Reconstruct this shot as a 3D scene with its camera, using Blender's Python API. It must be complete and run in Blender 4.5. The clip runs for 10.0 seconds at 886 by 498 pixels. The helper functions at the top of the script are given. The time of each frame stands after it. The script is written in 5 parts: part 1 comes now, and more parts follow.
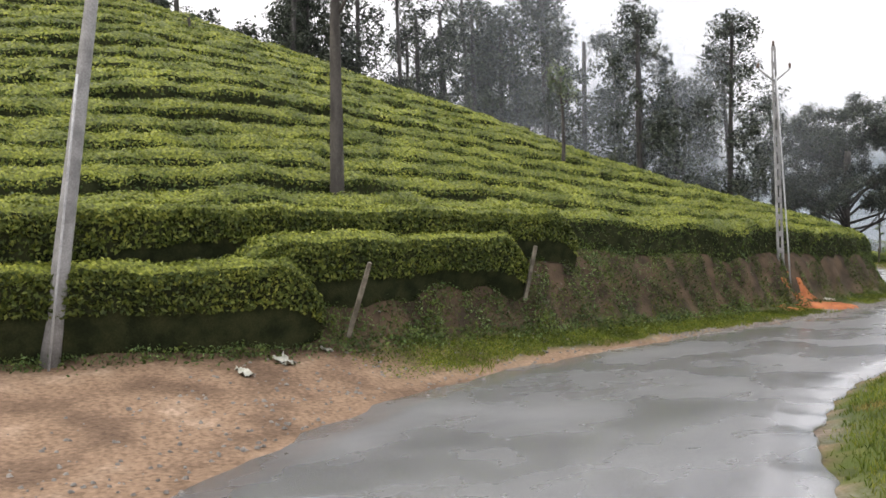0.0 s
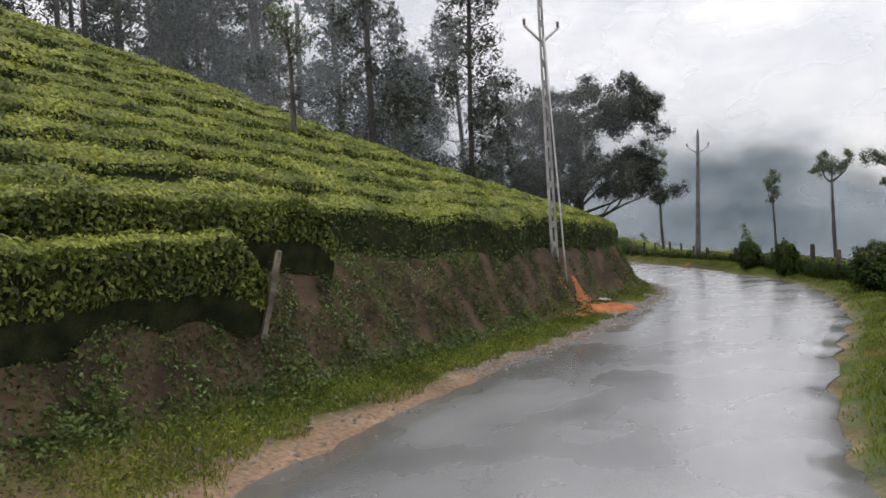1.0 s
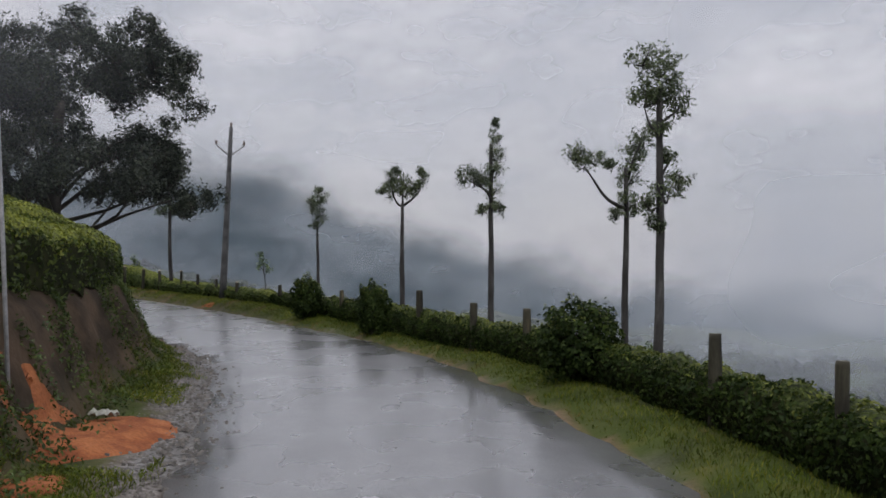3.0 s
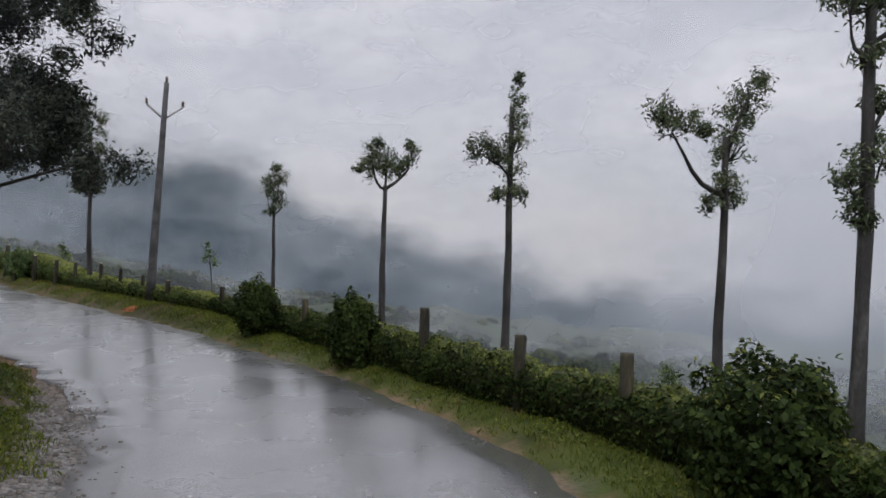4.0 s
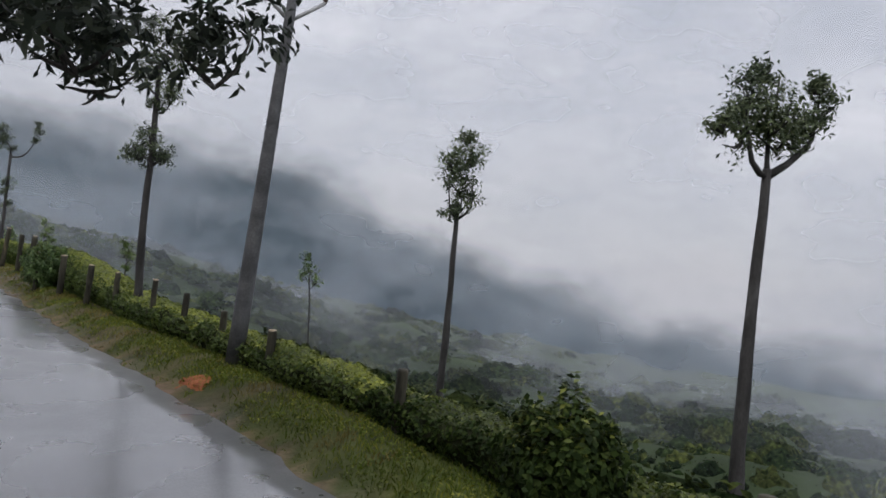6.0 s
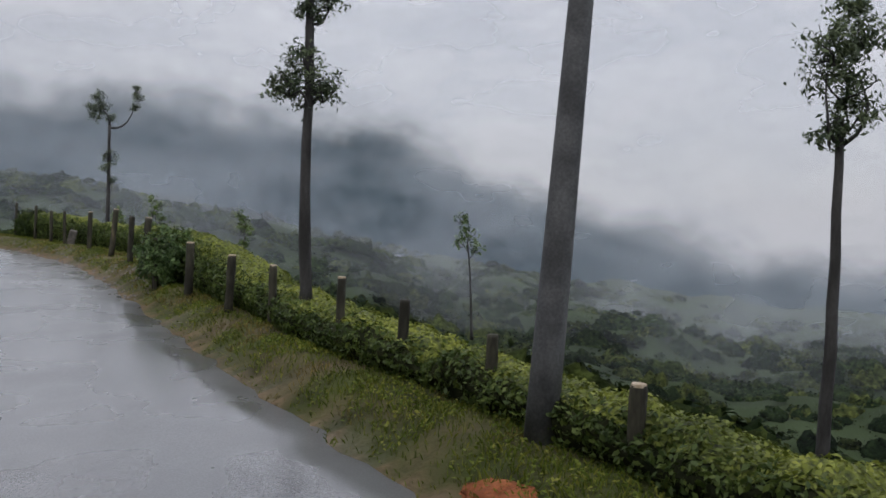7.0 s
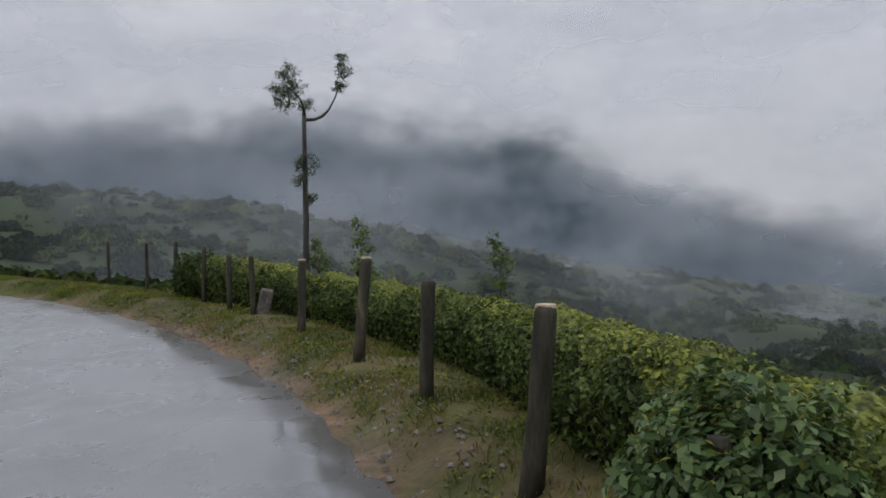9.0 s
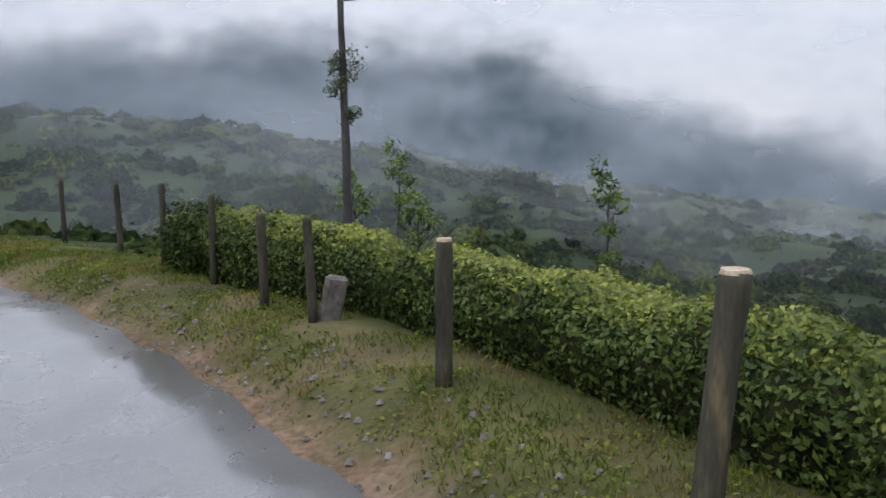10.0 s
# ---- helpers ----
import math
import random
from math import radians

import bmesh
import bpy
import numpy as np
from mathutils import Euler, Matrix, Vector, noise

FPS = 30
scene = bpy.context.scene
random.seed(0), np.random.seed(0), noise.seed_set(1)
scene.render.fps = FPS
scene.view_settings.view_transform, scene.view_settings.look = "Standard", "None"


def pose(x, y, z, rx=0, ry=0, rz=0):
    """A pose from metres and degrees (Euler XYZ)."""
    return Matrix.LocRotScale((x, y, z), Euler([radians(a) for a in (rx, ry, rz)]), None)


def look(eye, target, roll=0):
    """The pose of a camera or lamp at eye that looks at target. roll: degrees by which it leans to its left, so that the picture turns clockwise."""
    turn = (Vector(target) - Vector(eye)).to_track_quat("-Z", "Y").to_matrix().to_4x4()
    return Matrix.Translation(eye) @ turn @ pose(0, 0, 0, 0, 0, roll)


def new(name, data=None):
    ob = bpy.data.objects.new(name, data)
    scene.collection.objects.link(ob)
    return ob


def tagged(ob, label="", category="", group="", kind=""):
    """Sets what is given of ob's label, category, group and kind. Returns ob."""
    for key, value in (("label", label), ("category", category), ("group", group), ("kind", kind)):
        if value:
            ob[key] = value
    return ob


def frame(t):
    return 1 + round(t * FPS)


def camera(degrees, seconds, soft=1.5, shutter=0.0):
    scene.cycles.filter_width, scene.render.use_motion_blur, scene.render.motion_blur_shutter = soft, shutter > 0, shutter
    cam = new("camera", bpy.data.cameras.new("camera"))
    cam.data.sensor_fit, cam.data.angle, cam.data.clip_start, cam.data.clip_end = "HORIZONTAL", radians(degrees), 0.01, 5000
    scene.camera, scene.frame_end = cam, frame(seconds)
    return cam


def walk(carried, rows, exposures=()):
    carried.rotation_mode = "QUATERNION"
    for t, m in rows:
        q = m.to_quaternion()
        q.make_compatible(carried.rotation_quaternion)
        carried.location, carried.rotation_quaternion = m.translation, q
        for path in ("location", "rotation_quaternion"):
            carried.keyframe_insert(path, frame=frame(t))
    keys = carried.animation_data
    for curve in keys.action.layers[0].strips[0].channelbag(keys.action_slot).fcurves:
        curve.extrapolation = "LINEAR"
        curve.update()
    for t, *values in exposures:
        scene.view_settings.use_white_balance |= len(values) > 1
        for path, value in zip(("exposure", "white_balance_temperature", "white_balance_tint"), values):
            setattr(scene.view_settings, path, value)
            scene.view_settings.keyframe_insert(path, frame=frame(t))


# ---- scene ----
# ---- camera: seconds, place, point looked at, lean ----
cam = camera(55.2, 10.0, soft=1.6)
PATH = [
    (0, (-0.82, -0.065, 2.2), (-2.405, 1.156, 2.205), -1.5),
    (0.5, (-3.733, 1.874, 2.219), (-5.126, 3.309, 2.174), -2.3),
    (1, (-6.275, 4.276, 2.343), (-7.338, 5.97, 2.312), -3.2),
    (1.5, (-8.351, 7.041, 2.516), (-9.137, 8.879, 2.459), -2.7),
    (2, (-9.766, 9.903, 2.519), (-10.306, 11.829, 2.495), -3.8),
    (2.5, (-10.667, 13.004, 2.473), (-10.941, 14.985, 2.457), -3.1),
    (3, (-11.344, 16.255, 2.405), (-11.275, 18.254, 2.398), 0.2),
    (3.2, (-11.579, 17.624, 2.401), (-11.418, 19.618, 2.384), 1.3),
    (4.3, (-12.397, 25.206, 2.394), (-12.233, 27.199, 2.379), 2.2),
    (4.5, (-12.667, 26.613, 2.385), (-12.51, 28.607, 2.365), 2.6),
    (5, (-13.427, 30.057, 2.373), (-13.305, 32.053, 2.334), 3.9),
    (5.5, (-14.49, 33.226, 2.36), (-14.407, 35.224, 2.36), 3.5),
    (6, (-15.76, 36.347, 2.35), (-15.757, 38.347, 2.374), 6.4),
    (6.2, (-16.36, 37.669, 2.365), (-16.453, 39.667, 2.353), 4.8),
    (7.3, (-20.228, 44.74, 2.261), (-20.471, 46.722, 2.152), 1.7),
    (7.5, (-21.011, 46.035, 2.254), (-21.307, 48.01, 2.152), 0.8),
    (8, (-23.027, 49.451, 2.326), (-23.363, 51.422, 2.253), 0.5),
    (8.5, (-25.075, 52.89, 2.329), (-25.58, 54.824, 2.249), -1.6),
    (9, (-27.261, 56.306, 2.362), (-27.808, 58.227, 2.271), -0.4),
    (9.5, (-29.532, 59.653, 2.403), (-30.066, 61.562, 2.141), -0.2),
    (10, (-31.833, 62.868, 2.446), (-32.324, 64.786, 2.162), -1.1),
]

# the phone opens up for the dark bank at the start and darkens for the open sky
walk(cam, [(t, look(eye, target, lean)) for t, eye, target, lean in PATH],
     [(0.0, 0.95, 7050, 10), (0.5, 0.92, 6950, 10), (1.0, 0.48, 6950, 10), (1.5, 0.2, 6900, 11), (2.0, 0.05, 6850, 12), (3.0, -0.26, 6600, 12), (4.3, -0.1, 6600, 12), (5.0, -0.03, 6550, 11), (6.0, -0.12, 6500, 11),
      (7.5, -0.2, 6500, 10), (8.0, -0.38, 6600, 10), (8.5, -0.38, 6600, 11), (9.0, -0.28, 6500, 11), (9.4, 0.2, 6300, 10), (10.0, 0.3, 6250, 11)])

# ---- overcast daylight ----
world = bpy.data.worlds.new("overcast_sky")
scene.world = world
world.use_nodes = True
wn, wl = world.node_tree.nodes, world.node_tree.links
wn.clear()
w_out = wn.new("ShaderNodeOutputWorld")
w_bg = wn.new("ShaderNodeBackground")
w_sky = wn.new("ShaderNodeTexSky")
w_sky.sky_type, w_sky.sun_disc = "NISHITA", False
w_sky.sun_elevation, w_sky.sun_rotation = radians(50), radians(200)
w_co = wn.new("ShaderNodeTexCoord")
w_map = wn.new("ShaderNodeMapping")
w_map.inputs["Scale"].default_value = (1.0, 1.0, 2.6)
w_noise = wn.new("ShaderNodeTexNoise")
w_noise.inputs["Scale"].default_value, w_noise.inputs["Detail"].default_value = 1.8, 2
w_ramp = wn.new("ShaderNodeValToRGB")
w_ramp.color_ramp.elements[0].position, w_ramp.color_ramp.elements[1].position = 0.30, 0.72
w_ramp.color_ramp.elements[0].color, w_ramp.color_ramp.elements[1].color = (5.75, 5.8, 6.4, 1), (8.5, 8.5, 9.1, 1)
w_mix = wn.new("ShaderNodeMix")
w_mix.data_type, w_mix.inputs["Factor"].default_value = "RGBA", 0.9
wl.new(w_co.outputs["Generated"], w_map.inputs["Vector"])
wl.new(w_map.outputs["Vector"], w_noise.inputs["Vector"])
wl.new(w_noise.outputs["Fac"], w_ramp.inputs["Fac"])
wl.new(w_sky.outputs["Color"], w_mix.inputs["A"])
wl.new(w_ramp.outputs["Color"], w_mix.inputs["B"])
wl.new(w_mix.outputs["Result"], w_bg.inputs["Color"])
# an overcast sky is brightest overhead
w_sep = wn.new("ShaderNodeSeparateXYZ")
w_rise = wn.new("ShaderNodeMapRange")
w_rise.interpolation_type = "SMOOTHSTEP"
w_rise.inputs["From Min"].default_value, w_rise.inputs["From Max"].default_value = 0.0, 0.95
w_rise.inputs["To Min"].default_value, w_rise.inputs["To Max"].default_value = 0.092, 0.185
wl.new(w_co.outputs["Generated"], w_sep.inputs["Vector"])
wl.new(w_sep.outputs["Z"], w_rise.inputs["Value"])
wl.new(w_rise.outputs["Result"], w_bg.inputs["Strength"])
wl.new(w_bg.outputs["Background"], w_out.inputs["Surface"])

sun = new("sun", bpy.data.lights.new("sun", "SUN"))
sun.data.energy, sun.data.angle, sun.data.color = 1.0, radians(25), (1.0, 0.97, 0.92)
sun.matrix_world = look((0, 0, 50), (14, 38, 0))


# ---- materials ----
def material(name, rough=0.8, spec=0.3):
    m = bpy.data.materials.new(name)
    m.use_nodes = True
    b = m.node_tree.nodes["Principled BSDF"]
    b.inputs["Roughness"].default_value = rough
    b.inputs["Specular IOR Level"].default_value = spec
    return m, m.node_tree.nodes, m.node_tree.links, b


def noise_tex(nodes, links, scale, detail=4, stretch=None, kind="Object"):
    co = nodes.new("ShaderNodeTexCoord")
    n = nodes.new("ShaderNodeTexNoise")
    n.inputs["Scale"].default_value, n.inputs["Detail"].default_value = scale, detail
    if stretch:
        mp = nodes.new("ShaderNodeMapping")
        mp.inputs["Scale"].default_value = stretch
        links.new(co.outputs[kind], mp.inputs["Vector"])
        links.new(mp.outputs["Vector"], n.inputs["Vector"])
    else:
        links.new(co.outputs[kind], n.inputs["Vector"])
    return n.outputs["Fac"]


def ramp(nodes, links, fac, stops):
    r = nodes.new("ShaderNodeValToRGB")
    r.color_ramp.interpolation = "EASE"
    while len(r.color_ramp.elements) < len(stops):
        r.color_ramp.elements.new(0.5)
    for e, (at, colour) in zip(r.color_ramp.elements, stops):
        e.position, e.color = at, (*colour, 1)
    links.new(fac, r.inputs["Fac"])
    return r.outputs["Color"]


def blend(nodes, links, fac, a, b, how="MIX"):
    m = nodes.new("ShaderNodeMix")
    m.data_type, m.blend_type = "RGBA", how
    for socket, value in (("Factor", fac), ("A", a), ("B", b)):
        if isinstance(value, (int, float)):
            m.inputs[socket].default_value = value
        elif isinstance(value, tuple):
            m.inputs[socket].default_value = (*value, 1)
        else:
            links.new(value, m.inputs[socket])
    return m.outputs["Result"]


def bump(nodes, links, b, height, strength, distance):
    n = nodes.new("ShaderNodeBump")
    n.inputs["Strength"].default_value, n.inputs["Distance"].default_value = strength, distance
    links.new(height, n.inputs["Height"])
    links.new(n.outputs["Normal"], b.inputs["Normal"])


def leaf_material(name, dark, mid, light, rough=0.5, patch=1.2, low=0.55, high=1.12, spec=0.22, grain=0):
    """Leaves: every leaf its own shade, patches of young and old growth."""
    m, n, l, b = material(name, rough, spec)
    geo = n.new("ShaderNodeNewGeometry")
    own = ramp(n, l, geo.outputs["Random Per Island"], [(0.0, dark), (0.5, mid), (1.0, light)])
    big = ramp(n, l, noise_tex(n, l, patch, 3), [(0.3, (low, low * 1.08, low * 1.08)), (0.7, (high * 1.03, high, high * 0.92))])
    col = blend(n, l, 1.0, own, big, "MULTIPLY")
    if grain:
        # dark hollows and light tips are put into the colour, the bumps follow them
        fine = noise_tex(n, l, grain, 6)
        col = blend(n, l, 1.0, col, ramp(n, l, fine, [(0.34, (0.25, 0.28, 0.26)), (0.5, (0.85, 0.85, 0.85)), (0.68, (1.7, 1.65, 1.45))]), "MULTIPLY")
        bump(n, l, b, fine, 0.9, 0.9 / grain)
    l.new(col, b.inputs["Base Color"])
    t = n.new("ShaderNodeBsdfTranslucent")
    l.new(col, t.inputs["Color"])
    mix = n.new("ShaderNodeMixShader")
    mix.inputs["Fac"].default_value = 0.22
    out = n["Material Output"]
    l.new(b.outputs["BSDF"], mix.inputs[1])
    l.new(t.outputs["BSDF"], mix.inputs[2])
    l.new(mix.outputs["Shader"], out.inputs["Surface"])
    return m


def plain_rough(name, stops, scale=6, fine=40, rough=0.85, relief=0.02, stretch=None, spec=0.3):
    m, n, l, b = material(name, rough, spec)
    big = ramp(n, l, noise_tex(n, l, scale, 5, stretch), stops)
    small = noise_tex(n, l, fine, 5, stretch)
    col = blend(n, l, 0.45, big, ramp(n, l, small, [(0.3, (0.45, 0.45, 0.45)), (0.75, (1.2, 1.2, 1.2))]), "MULTIPLY")
    l.new(col, b.inputs["Base Color"])
    bump(n, l, b, small, 0.6, relief)
    return m


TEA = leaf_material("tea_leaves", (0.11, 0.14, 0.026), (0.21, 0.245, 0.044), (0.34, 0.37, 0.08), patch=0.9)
# two darker tea leaf tones, mainly to darken sides where shade falls
TEA_MID = leaf_material("mid_tea_leaves", (0.045, 0.068, 0.014), (0.095, 0.125, 0.025), (0.20, 0.225, 0.045), patch=0.8)
TEA_DARK = leaf_material("dark_tea_leaves", (0.042, 0.07, 0.018), (0.075, 0.112, 0.027), (0.12, 0.16, 0.038))
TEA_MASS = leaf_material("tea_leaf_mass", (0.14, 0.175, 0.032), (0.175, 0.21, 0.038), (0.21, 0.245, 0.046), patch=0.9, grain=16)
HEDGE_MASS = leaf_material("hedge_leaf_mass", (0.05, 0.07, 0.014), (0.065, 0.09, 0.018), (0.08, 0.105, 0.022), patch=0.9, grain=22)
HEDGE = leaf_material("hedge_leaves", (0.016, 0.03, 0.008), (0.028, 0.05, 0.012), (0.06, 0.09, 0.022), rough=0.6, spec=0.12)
BROAD = leaf_material("broad_leaves", (0.05, 0.10, 0.03), (0.11, 0.18, 0.06), (0.21, 0.30, 0.12), rough=0.35)
OAK = leaf_material("silver_oak_leaves", (0.06, 0.085, 0.05), (0.10, 0.13, 0.075), (0.15, 0.19, 0.10), rough=0.5)
DARK = leaf_material("dark_tree_leaves", (0.03, 0.04, 0.035), (0.05, 0.065, 0.05), (0.08, 0.095, 0.07))
DARK_MASS = leaf_material("dark_shrub_crowns", (0.028, 0.038, 0.030), (0.042, 0.056, 0.04), (0.065, 0.08, 0.055), rough=0.8, patch=0.3, spec=0.05, grain=3)
SAP = leaf_material("sapling_leaves", (0.08, 0.13, 0.03), (0.13, 0.20, 0.05), (0.20, 0.27, 0.07))
WOODS = leaf_material("woodland_crowns", (0.014, 0.026, 0.012), (0.025, 0.042, 0.017), (0.065, 0.082, 0.026), rough=0.9, patch=0.05, low=0.4, high=1.35, spec=0.03, grain=1.5)
SCRUB = leaf_material("scrub_crowns", (0.019, 0.034, 0.013), (0.036, 0.055, 0.02), (0.08, 0.102, 0.03), rough=0.9, patch=0.09, low=0.4, high=1.4, spec=0.03, grain=4)
GRASS = leaf_material("grass_blades", (0.065, 0.10, 0.014), (0.125, 0.165, 0.024), (0.22, 0.225, 0.045), rough=0.65, patch=0.7, spec=0.15)
STRAW = leaf_material("dry_grass_blades", (0.14, 0.12, 0.042), (0.20, 0.165, 0.056), (0.28, 0.23, 0.08), rough=0.7, spec=0.15)
# near-black inside of the bushes: shade under the leaves is put into the colour
CORE_SHADE = plain_rough("bush_core_shade", [(0.3, (0.013, 0.017, 0.008)), (0.7, (0.036, 0.04, 0.018))], 3, 30, 0.95, 0.02, None, 0.05)
BARK = plain_rough("wet_bark", [(0.3, (0.028, 0.027, 0.026)), (0.55, (0.055, 0.053, 0.052)), (0.78, (0.13, 0.128, 0.126))], 4, 45, 0.7, 0.02, (1, 1, 0.35))
BARK_DARK = plain_rough("dark_wet_bark", [(0.3, (0.03, 0.027, 0.024)), (0.7, (0.075, 0.068, 0.06))], 5, 50, 0.7, 0.02, (1, 1, 0.3))
POST = plain_rough("weathered_post_wood", [(0.3, (0.022, 0.021, 0.015)), (0.6, (0.058, 0.055, 0.038)), (0.8, (0.15, 0.125, 0.07))], 5, 40, 0.8, 0.01, (1, 1, 0.25))
CUT = plain_rough("cut_wood_end", [(0.3, (0.38, 0.30, 0.20)), (0.7, (0.55, 0.46, 0.34))], 14, 60, 0.7, 0.004)
CONCRETE = plain_rough("pole_concrete", [(0.3, (0.20, 0.20, 0.20)), (0.7, (0.33, 0.33, 0.33))], 3, 40, 0.75, 0.005)
# the same concrete in a darker tone for the far pole
DARK_CONCRETE = plain_rough("dark_pole_concrete", [(0.3, (0.065, 0.067, 0.07)), (0.7, (0.13, 0.133, 0.138))], 3, 40, 0.75, 0.005)
TAN_POST = plain_rough("tan_post_surface", [(0.3, (0.10, 0.09, 0.07)), (0.7, (0.28, 0.25, 0.20))], 4, 40, 0.85, 0.006)
STEEL = plain_rough("galvanised_steel", [(0.3, (0.34, 0.35, 0.36)), (0.7, (0.48, 0.49, 0.50))], 8, 60, 0.45, 0.002)
CERAMIC = plain_rough("insulator_ceramic", [(0.3, (0.10, 0.07, 0.06)), (0.7, (0.16, 0.11, 0.09))], 8, 40, 0.3, 0.001)
RED_SOIL = plain_rough("red_soil", [(0.3, (0.24, 0.072, 0.026)), (0.7, (0.42, 0.15, 0.055))], 3, 25, 0.9, 0.03)
STONE = plain_rough("grey_stone", [(0.3, (0.09, 0.083, 0.076)), (0.7, (0.21, 0.195, 0.175))], 6, 30, 0.8, 0.01)
SHEET = plain_rough("white_plastic", [(0.3, (0.34, 0.35, 0.29)), (0.7, (0.52, 0.52, 0.47))], 6, 20, 0.4, 0.005)


def asphalt():
    """Worn asphalt under a film of rain: the wet patches mirror the sky."""
    m, n, l, b = material("wet_asphalt", 0.3, 0.5)
    grit = noise_tex(n, l, 55, 3)
    patch = noise_tex(n, l, 0.45, 2.5)
    streak = noise_tex(n, l, 1.1, 4, (0.9, 0.5, 1))
    col = blend(n, l, 0.5, ramp(n, l, patch, [(0.3, (0.12, 0.124, 0.13)), (0.7, (0.18, 0.185, 0.193))]),
                ramp(n, l, grit, [(0.3, (0.6, 0.6, 0.6)), (0.7, (1.3, 1.3, 1.3))]), "MULTIPLY")
    l.new(col, b.inputs["Base Color"])
    wet = blend(n, l, 0.5, patch, streak)
    l.new(ramp(n, l, wet, [(0.36, (0.17, 0.17, 0.17)), (0.62, (0.36, 0.36, 0.36))]), b.inputs["Roughness"])
    l.new(ramp(n, l, wet, [(0.36, (0.9, 0.9, 0.9)), (0.62, (0.6, 0.6, 0.6))]), b.inputs["Specular IOR Level"])
    b.inputs["Coat Weight"].default_value, b.inputs["Coat Roughness"].default_value, b.inputs["Coat IOR"].default_value = 0.65, 0.2, 1.33
    bump(n, l, b, grit, 0.22, 0.005)
    return m


def earth():
    """Bare soil, grass and scrub, by two masks stored on the ground's points."""
    m, n, l, b = material("hill_ground", 0.9, 0.15)
    soil = ramp(n, l, noise_tex(n, l, 0.9, 5), [(0.3, (0.10, 0.066, 0.044)), (0.55, (0.185, 0.125, 0.083)), (0.8, (0.30, 0.225, 0.165))])
    pebble = noise_tex(n, l, 14, 5)
    soil = blend(n, l, 0.5, soil, ramp(n, l, pebble, [(0.35, (0.42, 0.40, 0.38)), (0.5, (1.0, 1.0, 1.0)), (0.68, (1.6, 1.6, 1.65))]), "MULTIPLY")
    grass = ramp(n, l, noise_tex(n, l, 1.3, 5), [(0.3, (0.028, 0.042, 0.010)), (0.55, (0.055, 0.074, 0.016)), (0.78, (0.105, 0.11, 0.028))])
    scrub = ramp(n, l, noise_tex(n, l, 0.06, 6), [(0.3, (0.016, 0.027, 0.011)), (0.7, (0.036, 0.056, 0.02))])
    # dark bank earth; shade under the overhanging tea is partly put into it
    dark = ramp(n, l, noise_tex(n, l, 1.8, 5), [(0.3, (0.03, 0.023, 0.015)), (0.7, (0.09, 0.062, 0.04))])
    masks = []
    gravel = ramp(n, l, noise_tex(n, l, 16, 4), [(0.35, (0.08, 0.077, 0.073)), (0.5, (0.16, 0.157, 0.152)), (0.7, (0.27, 0.265, 0.255))])
    for name in ("grassy", "wild", "dark_soil", "gravel"):
        a = n.new("ShaderNodeAttribute")
        a.attribute_name = name
        masks.append(a.outputs["Fac"])
    col = blend(n, l, masks[0], soil, grass)
    col = blend(n, l, masks[3], col, gravel)
    col = blend(n, l, masks[2], col, dark)
    col = blend(n, l, masks[1], col, scrub)
    l.new(col, b.inputs["Base Color"])
    bump(n, l, b, pebble, 0.5, 0.04)
    return m


ASPHALT, EARTH = asphalt(), earth()


# ---- lines of the plan ----
LEFT_EDGE = np.array([(40, -24), (20, -13), (8, -8.5), (-2, -3.6), (-6.4, 0), (-9.2, 3.4), (-10.9, 6), (-12.1, 9), (-12.75, 12), (-13.1, 15.5), (-13.45, 20),
                      (-13.65, 24), (-14.0, 26.7), (-14.6, 29.8), (-15.4, 33.2), (-17.2, 37.2), (-21.4, 43.2), (-26.2, 50), (-31.9, 57), (-36.6, 62.6), (-41, 66.6), (-48, 70), (-75, 78)], float)
RIGHT_EDGE = np.array([(40, -17), (20, -6), (12, -2.2), (3, 1.6), (-3.2, 5.4), (-6.7, 10.8), (-7.9, 16), (-8.35, 21), (-8.6, 24), (-9.0, 27), (-9.6, 29.8), (-10.3, 32.3), (-11.1, 34.8), (-12.1, 36.8), (-13.0, 38.6),
                       (-14.1, 40.5), (-15.0, 42.0), (-16.2, 43.9), (-17.7, 46.2), (-19.0, 48.1), (-20.3, 49.8), (-21.5, 51.4), (-22.5, 52.7), (-23.7, 54.5), (-25.15, 56.6), (-26.7, 58.9), (-28.2, 61.05), (-29.6, 63.0),
                       (-31.3, 65.3), (-32.8, 67.0), (-34.1, 68.4), (-35.5, 69.7), (-36.8, 70.75), (-38.5, 72.0), (-40.6, 73.4), (-43.2, 74.9), (-48, 77), (-75, 86)], float)
BANK_FOOT = np.array([(-9, -30), (-12.5, -10), (-14.6, 0), (-14.7, 3), (-14.2, 5.8), (-14.1, 9), (-14.4, 13), (-14.9, 18), (-15.1, 22), (-15.4, 26), (-16, 30), (-16.6, 34),
                      (-18.4, 37.6), (-22.6, 43.6), (-27.6, 51), (-33, 58.2), (-38, 64), (-43, 68.6), (-50, 72), (-75, 80)], float)
